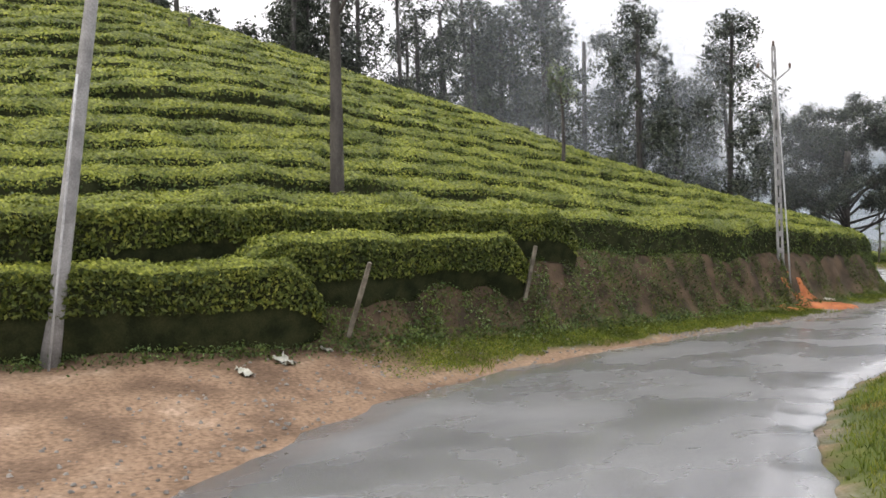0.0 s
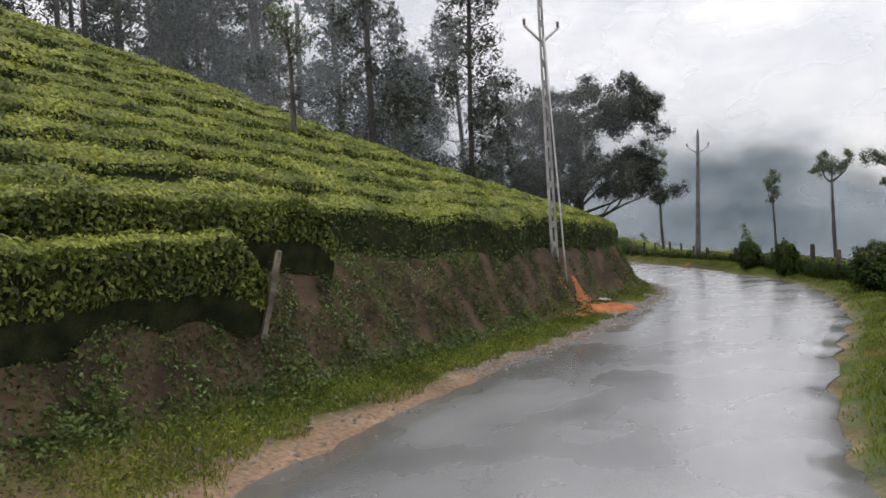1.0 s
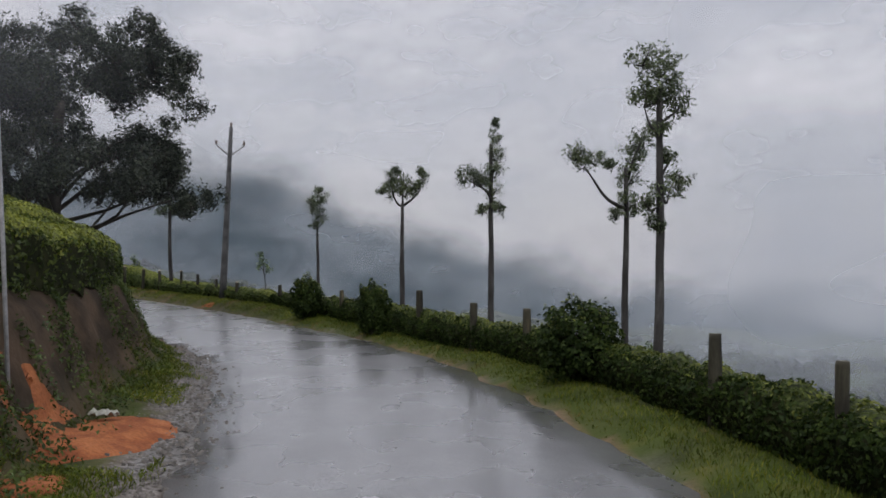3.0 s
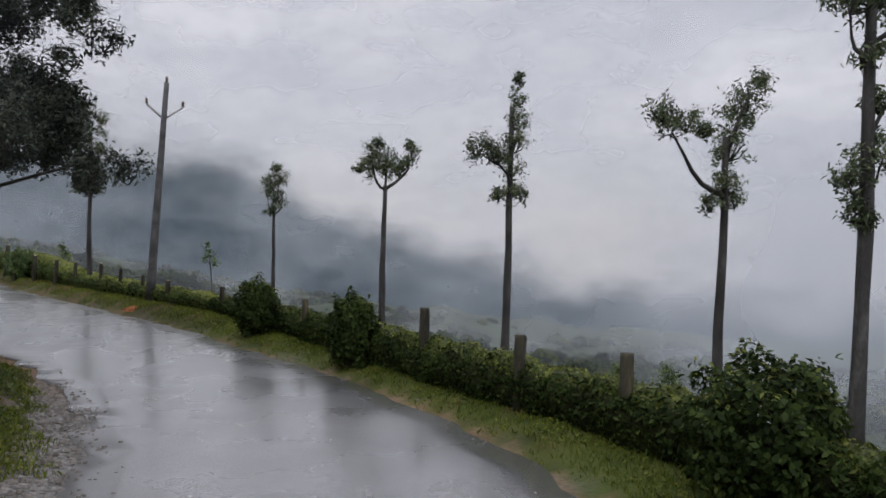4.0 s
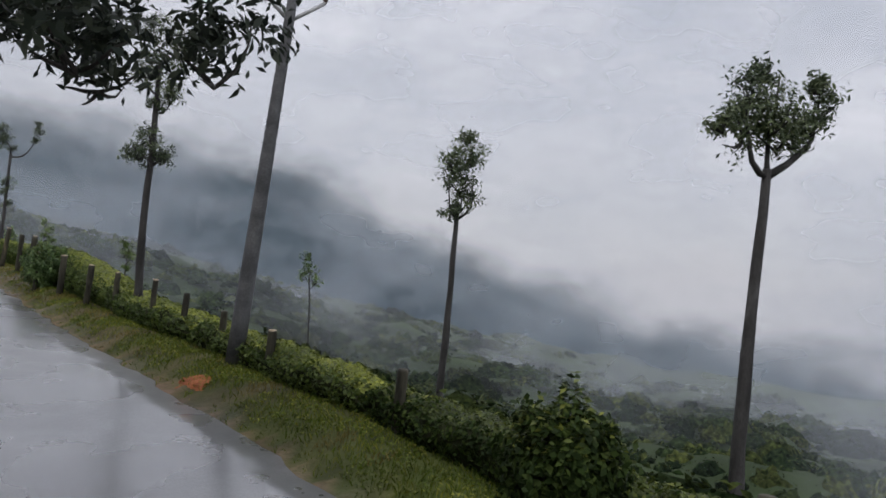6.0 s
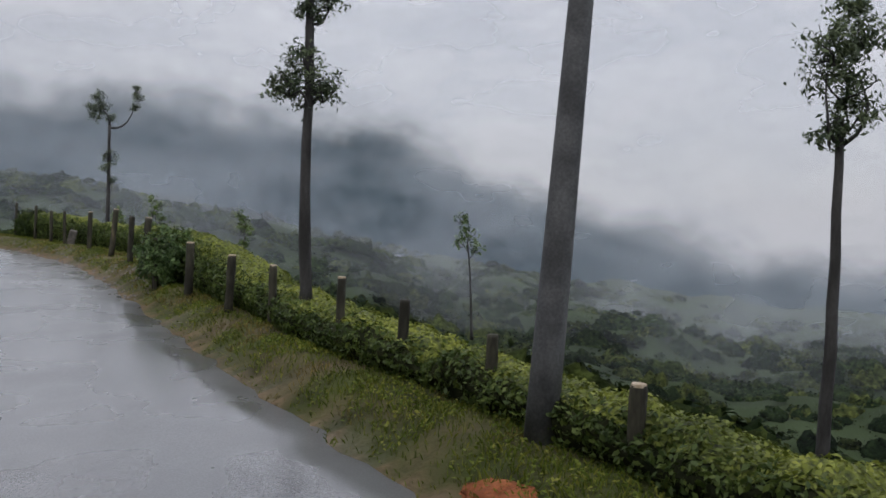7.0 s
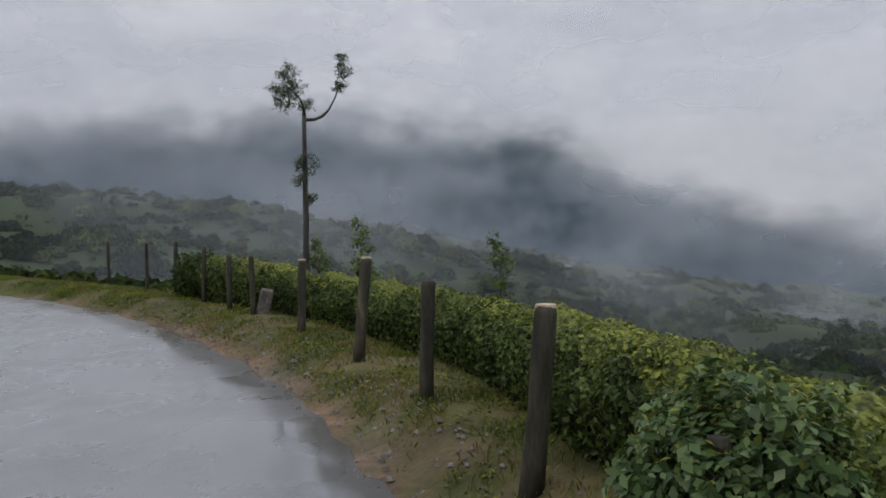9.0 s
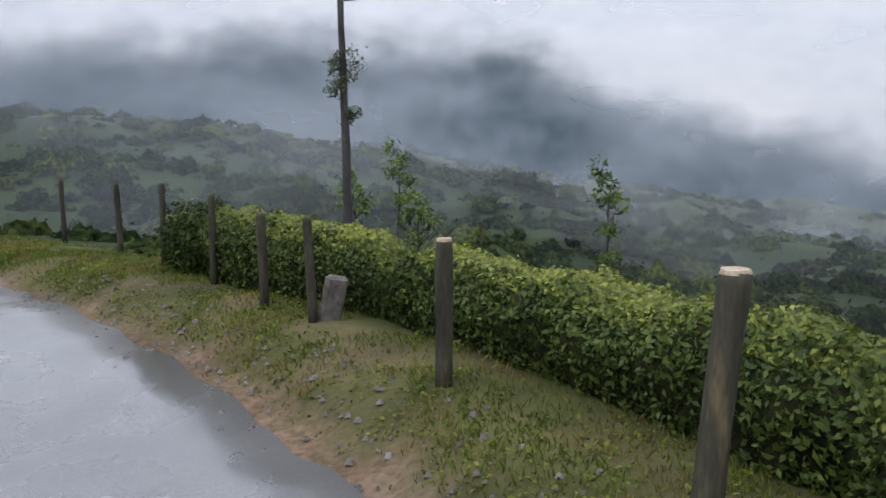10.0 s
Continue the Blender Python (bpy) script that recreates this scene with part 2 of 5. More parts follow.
HEDGE_FRONT = np.array([(-6.6, 14), (-7.0, 19), (-7.4, 24), (-8.0, 28.4), (-9.3, 32.6), (-11.0, 36.2), (-12.3, 38.9), (-13.6, 41.7), (-15.0, 44.5), (-16.5, 46.8), (-18.1, 49.0), (-19.8, 51.4), (-22.3, 54.5),
                        (-24.0, 56.9), (-25.7, 59.3), (-27.2, 61.6), (-28.6, 64.2), (-29.6, 66.3), (-30.9, 68.0), (-32.4, 69.7), (-34.3, 71.6), (-35.7, 72.5), (-37.5, 73.5), (-39.2, 74.8)], float)


def smooth_line(pts, step=0.5):
    """A rounded line through the corners, in even steps."""
    p = np.vstack([2 * pts[0] - pts[1], pts, 2 * pts[-1] - pts[-2]])
    out = []
    for i in range(1, len(p) - 2):
        a, b, c, d = p[i - 1:i + 3]
        n = max(2, int(np.hypot(*(c - b)) / step))
        for k in range(n):
            t = k / n
            out.append(0.5 * (2 * b + (c - a) * t + (2 * a - 5 * b + 4 * c - d) * t * t + (3 * b - a - 3 * c + d) * t ** 3))
    out.append(p[-2])
    return np.array(out)


LEFT_EDGE, RIGHT_EDGE, BANK_FOOT, HEDGE_FRONT = (smooth_line(q) for q in (LEFT_EDGE, RIGHT_EDGE, BANK_FOOT, HEDGE_FRONT))


def beside(x, y, line):
    """How far to the left of the line each point lies."""
    x, y = np.asarray(x, float), np.asarray(y, float)
    q, shape = line[::2], np.shape(x)
    xs, ys, out = np.ravel(x), np.ravel(y), []
    d = np.diff(q, axis=0)
    for a in range(0, max(xs.size, 1), 20000):
        px, py = xs[a:a + 20000], ys[a:a + 20000]
        near = np.argmin((px[:, None] - q[None, :, 0]) ** 2 + (py[:, None] - q[None, :, 1]) ** 2, axis=1)
        best, sign = np.full(px.shape, 1e9), np.ones(px.shape)
        for k in (np.maximum(near - 1, 0), np.minimum(near, len(d) - 1)):
            ex, ey = px - q[k, 0], py - q[k, 1]
            t = np.clip((ex * d[k, 0] + ey * d[k, 1]) / (d[k] ** 2).sum(1), 0, 1)
            gx, gy = ex - t * d[k, 0], ey - t * d[k, 1]
            r = np.hypot(gx, gy)
            closer = r < best
            sign = np.where(closer, np.where(d[k, 0] * gy - d[k, 1] * gx >= 0, 1, -1), sign)
            best = np.where(closer, r, best)
        out.append(best * sign)
    return np.concatenate(out).reshape(shape)


def waves(x, y, size, seed=0):
    """Cheap smooth unevenness between -1 and 1."""
    r = np.random.RandomState(seed)
    z = np.zeros(np.shape(x))
    for k in range(6):
        a, f, p = r.rand() * 6.28, (0.6 + 1.3 * r.rand()) / size * 6.28, r.rand() * 6.28
        z = z + np.sin((x * np.cos(a) + y * np.sin(a)) * f + p + 1.3 * np.sin((y * np.cos(a) - x * np.sin(a)) * f * 0.7 + k)) / 6
    return z * 1.6


def step01(a, b, v):
    t = np.clip((v - a) / (b - a), 0, 1)
    return t * t * (3 - 2 * t)


def tea_top(x, y, e):
    """The plucked top of the tea: it rises from the bank and rounds off at the crest of the spur."""
    rise = 2.0 + 0.6 * e
    crest = np.interp(y, [-40, 4, 8, 13, 19, 23, 27, 35, 41, 48, 60], [15.4, 13.6, 12.0, 10.0, 7.8, 5.8, 4.7, 3.3, 2.4, 1.7, 1.4])
    k = 0.9
    return np.minimum(rise, crest) - k * np.log1p(np.exp(-np.abs(rise - crest) / k)) + k * 0.25 - 0.12 * np.maximum(rise - crest, 0)


def far_land(x, y):
    away, az = np.hypot(x + 25, y - 55), np.degrees(np.arctan2(x + 25, y - 55))
    floor = -13 - 0.10 * np.maximum(away - 40, 0) + 1.0 * waves(x, y, 23, 4) + 1.6 * waves(x, y, 70, 3)
    # a wooded flank across the valley, high on one side and running down to the other
    el = np.interp(az, [-180, -90, -45, -35, -20, -8, 0, 10, 18, 35, 60, 180], [1.0, 1.4, 1.3, 0.9, -1.6, -4.8, -6.4, -8.0, -9.2, -10.2, -10.2, -10.2])
    top = np.minimum(away, 240) * np.tan(np.radians(el)) + 2.3
    return floor + np.maximum(top - floor, 0) * step01(55, 235, away) * (1 - 0.9 * step01(300, 700, away)) + 3.0 * waves(x, y, 55, 8) * step01(60, 140, away)


def ground_z(x, y):
    x, y = np.asarray(x, float), np.asarray(y, float)
    dl, dr, e = beside(x, y, LEFT_EDGE), -beside(x, y, RIGHT_EDGE), beside(x, y, BANK_FOOT)
    z = np.full(x.shape, -0.04)
    foot = np.interp(y, [3, 8, 14, 20, 40], [0.66, 0.54, 0.36, 0.18, 0.16])
    verge = foot * np.clip(dl / np.maximum(dl - e, 0.05), 0, 1) ** 1.2 - 0.03 + 0.03 * waves(x, y, 1.7, 1)
    z = np.where((dl > 0) & (e < 0), verge, z)
    hill = np.maximum(tea_top(x, y, e) - 0.85, far_land(x, y))
    face = foot + (hill - foot) * step01(-0.05, 0.85, e + 0.12 * waves(x, y, 2.1, 2)) + 0.05 * waves(x, y, 0.8, 9)
    z = np.where(e >= 0, face, z)
    drop = np.interp(y, [42, 47], [0.18, 0.31]) * step01(0, 0.9, dr) + 0.03 * waves(x, y, 2.3, 5) - 0.14 * np.clip(dr - 1.6, 0, 2.6) - 0.44 * np.maximum(dr - 4.2, 0)
    drop = np.maximum(drop, far_land(x, y)) - 0.02
    z = np.where(dr > 0, np.where(dr < 0.3, drop * 0.6 - 0.03, drop), z)
    return z


def mesh_of(name, verts, faces, smooth=False):
    me = bpy.data.meshes.new(name)
    verts, faces = np.asarray(verts, np.float32), np.asarray(faces, np.int32)
    me.vertices.add(len(verts))
    me.vertices.foreach_set("co", verts.ravel())
    k = faces.shape[1]
    me.loops.add(faces.size)
    me.loops.foreach_set("vertex_index", faces.ravel())
    me.polygons.add(len(faces))
    me.polygons.foreach_set("loop_start", np.arange(len(faces), dtype=np.int32) * k)
    if smooth:
        me.polygons.foreach_set("use_smooth", np.ones(len(faces), bool))
    me.update(calc_edges=True)
    return me


def part(name, me, mat, parent=None, label=""):
    """One mesh object, under a thing or on its own."""
    ob = new(name, me)
    me.materials.append(mat)
    if parent:
        ob.parent = parent
    if label:
        ob["label"] = label
    return ob


def thing(name, label, category, at=(0, 0, 0), group="", kind=""):
    ob = new(name)
    ob.empty_display_size = 0.2
    ob.location = at
    return tagged(ob, label, category, group, kind)


def grid_faces(n, m, closed=False):
    i, j = np.meshgrid(np.arange(n - 1), np.arange(m if closed else m - 1), indexing="ij")
    i, j = i.ravel(), j.ravel()
    k = (j + 1) % m
    return np.stack([i * m + j, (i + 1) * m + j, (i + 1) * m + k, i * m + k], 1)


# ---- ground and road ----
def axis(lo, a, b, hi, fine):
    """Even fine steps from a to b, growing steps out to lo and hi."""
    mid = np.arange(a, b + 1e-6, fine)
    grow = np.cumsum(fine * 1.16 ** np.arange(1, 60))
    return np.concatenate([(a - grow[grow < a - lo])[::-1], mid, b + grow[grow < hi - b]])


def build_ground():
    gx, gy = axis(-2600, -48, 8, 2600, 0.3), axis(-2600, -6, 84, 2600, 0.3)
    x, y = np.meshgrid(gx, gy, indexing="ij")
    z = ground_z(x, y)
    me = mesh_of("ground", np.stack([x, y, z], -1).reshape(-1, 3), grid_faces(len(gx), len(gy)), True)
    dl, dr, e = beside(x, y, LEFT_EDGE), -beside(x, y, RIGHT_EDGE), beside(x, y, BANK_FOOT)
    w = waves(x, y, 3, 6)
    layby = step01(7.5, 12, y + 0.8 * w)
    left = step01(0.35, 0.95, dl + 0.3 * w) * layby
    bare = step01(62, 66, y) * (1 - step01(72, 76, y))
    worn = step01(0.05, 0.45, waves(x, y, 2.4, 41)) * step01(44, 52, y) * (1 - step01(1.1, 1.8, dr))
    right = (1 - 0.35 * worn) * step01(-0.2, 0.15 + 0.45 * bare, dr + 0.25 * waves(x, y, 1.6, 7)) * (0.93 + 0.07 * step01(-0.5, 0.3, waves(x, y, 4, 8))) * (1 - 0.2 * bare)
    grassy = np.where(dr > 0, np.where(dr > 3, 1, right), left)
    wild = np.where(dr > 0, step01(1.9, 3.2, dr) * step01(22, 27, y), 0)
    wild = np.maximum(wild, np.where(dr > 0, step01(4.0, 7, dr), 0))
    # the bank's dark colour is also blended over the valley verge beyond y 44
    dark_soil = np.maximum(step01(-0.35, 0.15, e), (dr > 0) * step01(44, 49, y) * (0.5 - 0.35 * step01(62, 67, y)) * (0.7 + 0.5 * waves(x, y, 1.7, 43)))
    gravel = step01(20, 25, y + w) * (1 - step01(34, 39, y)) * (dl > -0.5) * (1 - step01(0.45, 0.85, dl + 0.25 * w)) + (dr > -0.3) * (1 - step01(0.1, 0.4, dr + 0.2 * w)) * 0.3 * step01(0, 0.6, waves(x, y, 5, 17))
    for name, a in (("gravel", np.clip(gravel, 0, 1)), ("grassy", grassy), ("wild", np.maximum(wild, step01(30, 45, e))), ("dark_soil", dark_soil)):
        me.attributes.new(name, "FLOAT", "POINT").data.foreach_set("value", a.astype(np.float32).ravel())
    tagged(part("ground", me, EARTH), "hillside of red-brown soil, rough grass and scrub falling into the valley", "ground", kind="structure")


def build_road():
    n = 420
    def even(line):
        s = np.concatenate([[0], np.cumsum(np.hypot(*np.diff(line, axis=0).T))])
        t = np.linspace(0, s[-1], n)
        return np.stack([np.interp(t, s, line[:, 0]), np.interp(t, s, line[:, 1])], 1)
    # pair the edges through the middle line, so that the strip runs square to the way
    l, r = even(LEFT_EDGE), even(RIGHT_EDGE)
    mid = (l + r) / 2
    for _ in range(3):
        r2 = np.array([RIGHT_EDGE[np.argmin(np.hypot(*(RIGHT_EDGE - m).T))] for m in mid])
        l2 = np.array([LEFT_EDGE[np.argmin(np.hypot(*(LEFT_EDGE - m).T))] for m in mid])
        mid = (l2 + r2) / 2
    fine = lambda q: np.stack([np.convolve(np.pad(q[:, k], 6, mode="edge"), np.ones(13) / 13, "valid") for k in (0, 1)], 1)
    l2, r2 = fine(l2), fine(r2)
    s = np.arange(n) * 0.35
    ragged = 0.14 * waves(s, s * 0, 1.9, 11) + 0.07 * waves(s, s * 0, 0.6, 12)
    side = (r2 - l2) / np.linalg.norm(r2 - l2, axis=1)[:, None]
    l2, r2 = l2 + side * ragged[:, None], r2 + side * (0.12 * waves(s, s * 0, 3.3, 13) + 0.07 * waves(s, s * 0, 0.9, 14))[:, None]
    cols = []
    for u, dz in ((0, -0.05), (0.004, 0.008), (0.12, 0.022), (0.3, 0.03), (0.5, 0.035), (0.7, 0.03), (0.88, 0.022), (0.996, 0.008), (1, -0.05)):
        q = l2 + (r2 - l2) * u
        cols.append(np.column_stack([q, np.full(n, dz) + (0.006 * waves(q[:, 0], q[:, 1], 3.1, 15) if 0 < u < 1 else 0)]))
    v = np.stack(cols, 1)
    me = mesh_of("road", v.reshape(-1, 3), grid_faces(n, v.shape[1])[:, ::-1], True)
    tagged(part("road", me, ASPHALT), "narrow worn asphalt hill road shining with rain", "road", kind="structure")


# ---- leaves, tubes and rows ----
def leaf_mesh(name, at, out, size, slim=0.5, spread=0.8, seed=0):
    """Small pointed leaves at the points, roughly facing out."""
    r = np.random.RandomState(seed)
    n = len(at)
    nrm = out + r.normal(0, spread, (n, 3))
    nrm /= np.linalg.norm(nrm, axis=1)[:, None] + 1e-9
    a = np.cross(nrm, r.normal(0, 1, (n, 3)))
    a /= np.linalg.norm(a, axis=1)[:, None] + 1e-9
    b = np.cross(nrm, a)
    ln = (size * (0.6 + 0.8 * r.rand(n)))[:, None]
    wd = ln * slim * 0.5
    fold = nrm * ln * 0.12
    v = np.stack([at - a * ln * 0.5, at + b * wd + fold, at + a * ln * 0.5, at - b * wd + fold], 1).reshape(-1, 3)
    return mesh_of(name, v, np.arange(4 * n).reshape(n, 4))


def on_grid(g, n, cols, seed=0):
    """Random points on a grid surface between two of its columns, with the ways out."""
    r = np.random.RandomState(seed)
    i = r.randint(0, g.shape[0] - 1, n)
    j = r.randint(cols[0], cols[1], n)
    u, v = r.rand(n)[:, None], r.rand(n)[:, None]
    a, b, c, d = g[i, j], g[i + 1, j], g[i + 1, j + 1], g[i, j + 1]
    p = (a * (1 - u) + b * u) * (1 - v) + (d * (1 - u) + c * u) * v
    nrm = np.cross(b - a, d - a)
    nrm /= np.linalg.norm(nrm, axis=1)[:, None] + 1e-9
    return p, nrm


def tube(pts, radii, sides=8, rough=0.0, seed=0):
    """A tapered round limb along the points, closed at its ends."""
    r = np.random.RandomState(seed)
    pts = np.asarray(pts, float)
    v = []
    for i, p in enumerate(pts):
        d = pts[min(i + 1, len(pts) - 1)] - pts[max(i - 1, 0)]
        d /= np.linalg.norm(d) + 1e-9
        s = np.cross(d, (0.93, 0.37, 0.02))
        s /= np.linalg.norm(s) + 1e-9
        t = np.cross(d, s)
        for k in range(sides):
            a = 6.2832 * k / sides
            v.append(p + (s * math.cos(a) + t * math.sin(a)) * radii[i] * (1 + rough * r.uniform(-1, 1)))
    n = len(pts)
    f = grid_faces(n, sides, True).tolist()
    v += [pts[0], pts[-1]]
    lo, hi = n * sides, n * sides + 1
    for k in range(sides):
        m = (k + 1) % sides
        f.append([lo, k, m, m])
        f.append([hi, (n - 1) * sides + m, (n - 1) * sides + k, (n - 1) * sides + k])
    return np.array(v), f


def solid(name, pieces, smooth=True):
    """One mesh out of several tubes or blocks (points, faces)."""
    verts, faces, base = [], [], 0
    for v, f in pieces:
        verts += [tuple(p) for p in v]
        faces += [tuple(dict.fromkeys(i + base for i in q)) for q in f]
        base += len(v)
    me = bpy.data.meshes.new(name)
    me.from_pydata(verts, [], faces)
    me.polygons.foreach_set("use_smooth", np.full(len(me.polygons), smooth))
    me.update()
    return me


def block(size, at=(0, 0, 0), turn=None, bevel=0.0):
    """A box with its edges taken off: points and faces."""
    bm = bmesh.new()
    bmesh.ops.create_cube(bm, size=1)
    bmesh.ops.scale(bm, vec=size, verts=bm.verts)
    if bevel:
        bmesh.ops.bevel(bm, geom=bm.edges[:], offset=bevel, segments=1, affect="EDGES")
    m = Matrix.Translation(at) @ (turn or Matrix.Identity(4))
    v = [tuple(m @ q.co) for q in bm.verts]
    bm.verts.index_update()
    f = [[q.index for q in p.verts] for p in bm.faces]
    bm.free()
    return v, f


SECTION = np.array([(-1.0, 0.02), (-1.04, 0.35), (-1.02, 0.62), (-0.93, 0.85), (-0.74, 0.97), (-0.35, 1.03), (0.1, 1.04), (0.5, 1.02), (0.8, 0.95), (0.95, 0.82), (1.02, 0.5), (1.0, 0.02)])


def bush_row(name, line, half, height, label, category, dens_top, dens_side, leaf, top_mat, side_mat, mass_mat, group, seed, ragged=0.06, flat=0.0, under=1.0, level=None, lumps=0.07, domed=0.0, skirt=0):
    """A clipped row of bushes along a line: a core with painted-in shade, leaves on its top and its sides."""
    d = np.gradient(line, axis=0)
    d /= np.linalg.norm(d, axis=1)[:, None] + 1e-9
    side = np.stack([d[:, 1], -d[:, 0]], 1)
    s = np.arange(len(line)) * 0.3
    w = half * (1 + 0.10 * waves(s, s * 0 + seed, 2.7, seed) + 0.05 * waves(s, s * 0, 0.9, seed + 1))
    taper = np.minimum(1, np.sqrt(np.minimum(np.arange(len(line)), np.arange(len(line))[::-1]) / 2.2 + 0.04))
    g = np.zeros((len(line), len(SECTION), 3))
    for j, (u, h) in enumerate(SECTION):
        h -= domed * abs(u) ** 2 * (h > 0.7)
        u *= 1 - (1 - under) * (1 - min(h / 0.6, 1))
        xy = line + side * (w * u * (0.6 + 0.4 * taper))[:, None]
        low = ground_z(xy[:, 0], xy[:, 1])
        if flat:
            mid = ground_z(line[:, 0], line[:, 1]) if level is None else level
            low = low + (mid - low) * flat * h
        g[:, j, :2] = xy
        g[:, j, 2] = low + h * height * taper * (1 + lumps * waves(xy[:, 0], xy[:, 1], 1.3, seed + 2) + 0.07 * waves(s, s * 0, 3.1, seed + 4)) + ragged * waves(xy[:, 0] * 1.1, xy[:, 1], 0.7, seed + 3) * (h > 0.1)
    top = thing(name, label, category, group=group)
    n, m = g.shape[:2]
    part("dark_core", mesh_of("dark_core", g.reshape(-1, 3), grid_faces(n, m), True), CORE_SHADE, top, "near-black core with the shade under the leaves put into its colour")
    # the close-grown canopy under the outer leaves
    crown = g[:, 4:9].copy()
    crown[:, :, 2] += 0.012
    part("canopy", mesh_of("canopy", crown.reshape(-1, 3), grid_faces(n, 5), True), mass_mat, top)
    length = float(np.linalg.norm(np.diff(line, axis=0), axis=1).sum())
    p, o = on_grid(g, int(dens_top * length * half * 2), (4, 9), seed)
    outward = 1.0 if o[:, 2].mean() > 0 else -1.0
    o = o * outward
    r = np.random.RandomState(seed + 5)
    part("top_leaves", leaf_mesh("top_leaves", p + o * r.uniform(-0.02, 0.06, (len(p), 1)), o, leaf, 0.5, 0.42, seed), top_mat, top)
    # side leaves are darker than the top: shade between rows is partly their colour
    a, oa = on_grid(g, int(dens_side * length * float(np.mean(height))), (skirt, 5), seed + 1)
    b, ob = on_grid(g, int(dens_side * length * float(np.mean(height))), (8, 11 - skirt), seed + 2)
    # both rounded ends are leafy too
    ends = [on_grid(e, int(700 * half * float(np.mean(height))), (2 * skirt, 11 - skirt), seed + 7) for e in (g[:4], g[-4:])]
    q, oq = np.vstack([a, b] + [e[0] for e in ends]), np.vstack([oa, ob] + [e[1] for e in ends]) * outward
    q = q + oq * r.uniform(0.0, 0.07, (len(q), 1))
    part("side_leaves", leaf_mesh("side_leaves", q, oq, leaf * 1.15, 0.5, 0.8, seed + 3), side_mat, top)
    return top


build_ground()
build_road()

# ---- the tea slope above the bank ----
for k in range(25):
    y = np.arange(-1.0 if k < 3 else 1.0, 44, 0.3)
    x = -14.68 - 0.80 * k - 0.012 * np.maximum(y - 22, 0) ** 2 * (1 - min(k, 12) / 15) + 0.10 * waves(y, y * 0 + 31 * k, 5, 60 + k) + 0.30 * waves(y, y * 0 + 3 * k, 19, 59)
    e = beside(x, y, BANK_FOOT)
    stop = np.interp(k, [0, 8, 14, 24], [40, 40, 36, 21])
    keep = (e > 0.42 + 0.45 * step01(12, 16, y) + 0.12 * waves(y, y * 0, 3, 5)) & (y < stop)
    first = int(np.argmax(keep))
    gone = np.nonzero(~keep[first:])[0]
    line = np.stack([x, y], 1)[first:first + int(gone[0]) if len(gone) else len(y)]
    if len(line) < 8:
        continue
    near = k < 8
    shelf = tea_top(line[:, 0], line[:, 1], np.maximum(beside(line[:, 0], line[:, 1], BANK_FOOT), 0.75 + 0.8 * k)) - 0.85
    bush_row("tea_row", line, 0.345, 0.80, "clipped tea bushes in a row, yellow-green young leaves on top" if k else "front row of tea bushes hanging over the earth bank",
             "tea bush", 600 if near else 240, 800 if k < 2 else (150 if near else 70), 0.075 if near else 0.10, TEA, TEA_MID if k < 2 else TEA_DARK, TEA_MASS, "tea rows on the slope", 100 + 7 * k, 0.03, 0.95 if k < 2 else 0.25, 0.5 if k < 2 else 1.0, shelf - (0.1 if k == 0 else 0) if k < 2 else None, skirt=1 if k < 2 else 0)

# a short front row low on the bank beside the layby
y = np.arange(-1.0, 7.4, 0.3)
line = np.stack([np.interp(y, BANK_FOOT[:, 1], BANK_FOOT[:, 0]) - 0.16, y], 1)
bush_row("tea_row", line, 0.32, 0.8, "short row of tea bushes low on the bank beside the layby", "tea bush", 620, 800, 0.075, TEA, TEA_MID, TEA_MASS, "tea rows on the slope", 94, 0.03, 0.95, 0.42,
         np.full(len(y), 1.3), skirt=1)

# ---- the tea hedge between road and valley ----
for k in range(12):
    n0 = len(HEDGE_FRONT)
    a, b = int(n0 * k / 12), int(n0 * (k + 1) / 12) + 1
    front = HEDGE_FRONT[a:b + 1]
    d = np.gradient(front, axis=0)
    d /= np.linalg.norm(d, axis=1)[:, None]
    wide = np.interp(front[:, 1], [14, 40, 52, 58, 62, 68, 74], [0.36, 0.38, 0.44, 0.68, 0.70, 0.60, 0.5])
    line = front + np.stack([d[:, 1], -d[:, 0]], 1) * wide[:, None]
    s = np.concatenate([[0], np.cumsum(np.hypot(*np.diff(line, axis=0).T))])
    t = np.arange(0.05, s[-1] - 0.05, 0.25)
    line = np.stack([np.interp(t, s, line[:, 0]), np.interp(t, s, line[:, 1])], 1)
    crest = np.interp(line[:, 1], [14, 25, 28, 40, 43, 51, 56.5, 58.5, 60.5, 62.5, 66, 70, 72.5, 74.5], [0.9, 0.85, 0.74, 0.73, 0.66, 0.66, 0.74, 0.95, 1.12, 1.22, 1.12, 0.98, 1.0, 1.25])
    pale = line[len(line) // 2, 1] > 48
    bush_row("tea_hedge", line, float(wide.mean()), crest - ground_z(line[:, 0], line[:, 1]), "clipped tea hedge with fresh green top along the road verge", "hedge", 1000, 1100, 0.06, TEA if pale else TEA_MID, TEA_DARK if pale else HEDGE,
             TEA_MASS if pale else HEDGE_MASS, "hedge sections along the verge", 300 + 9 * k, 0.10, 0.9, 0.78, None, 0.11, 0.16)


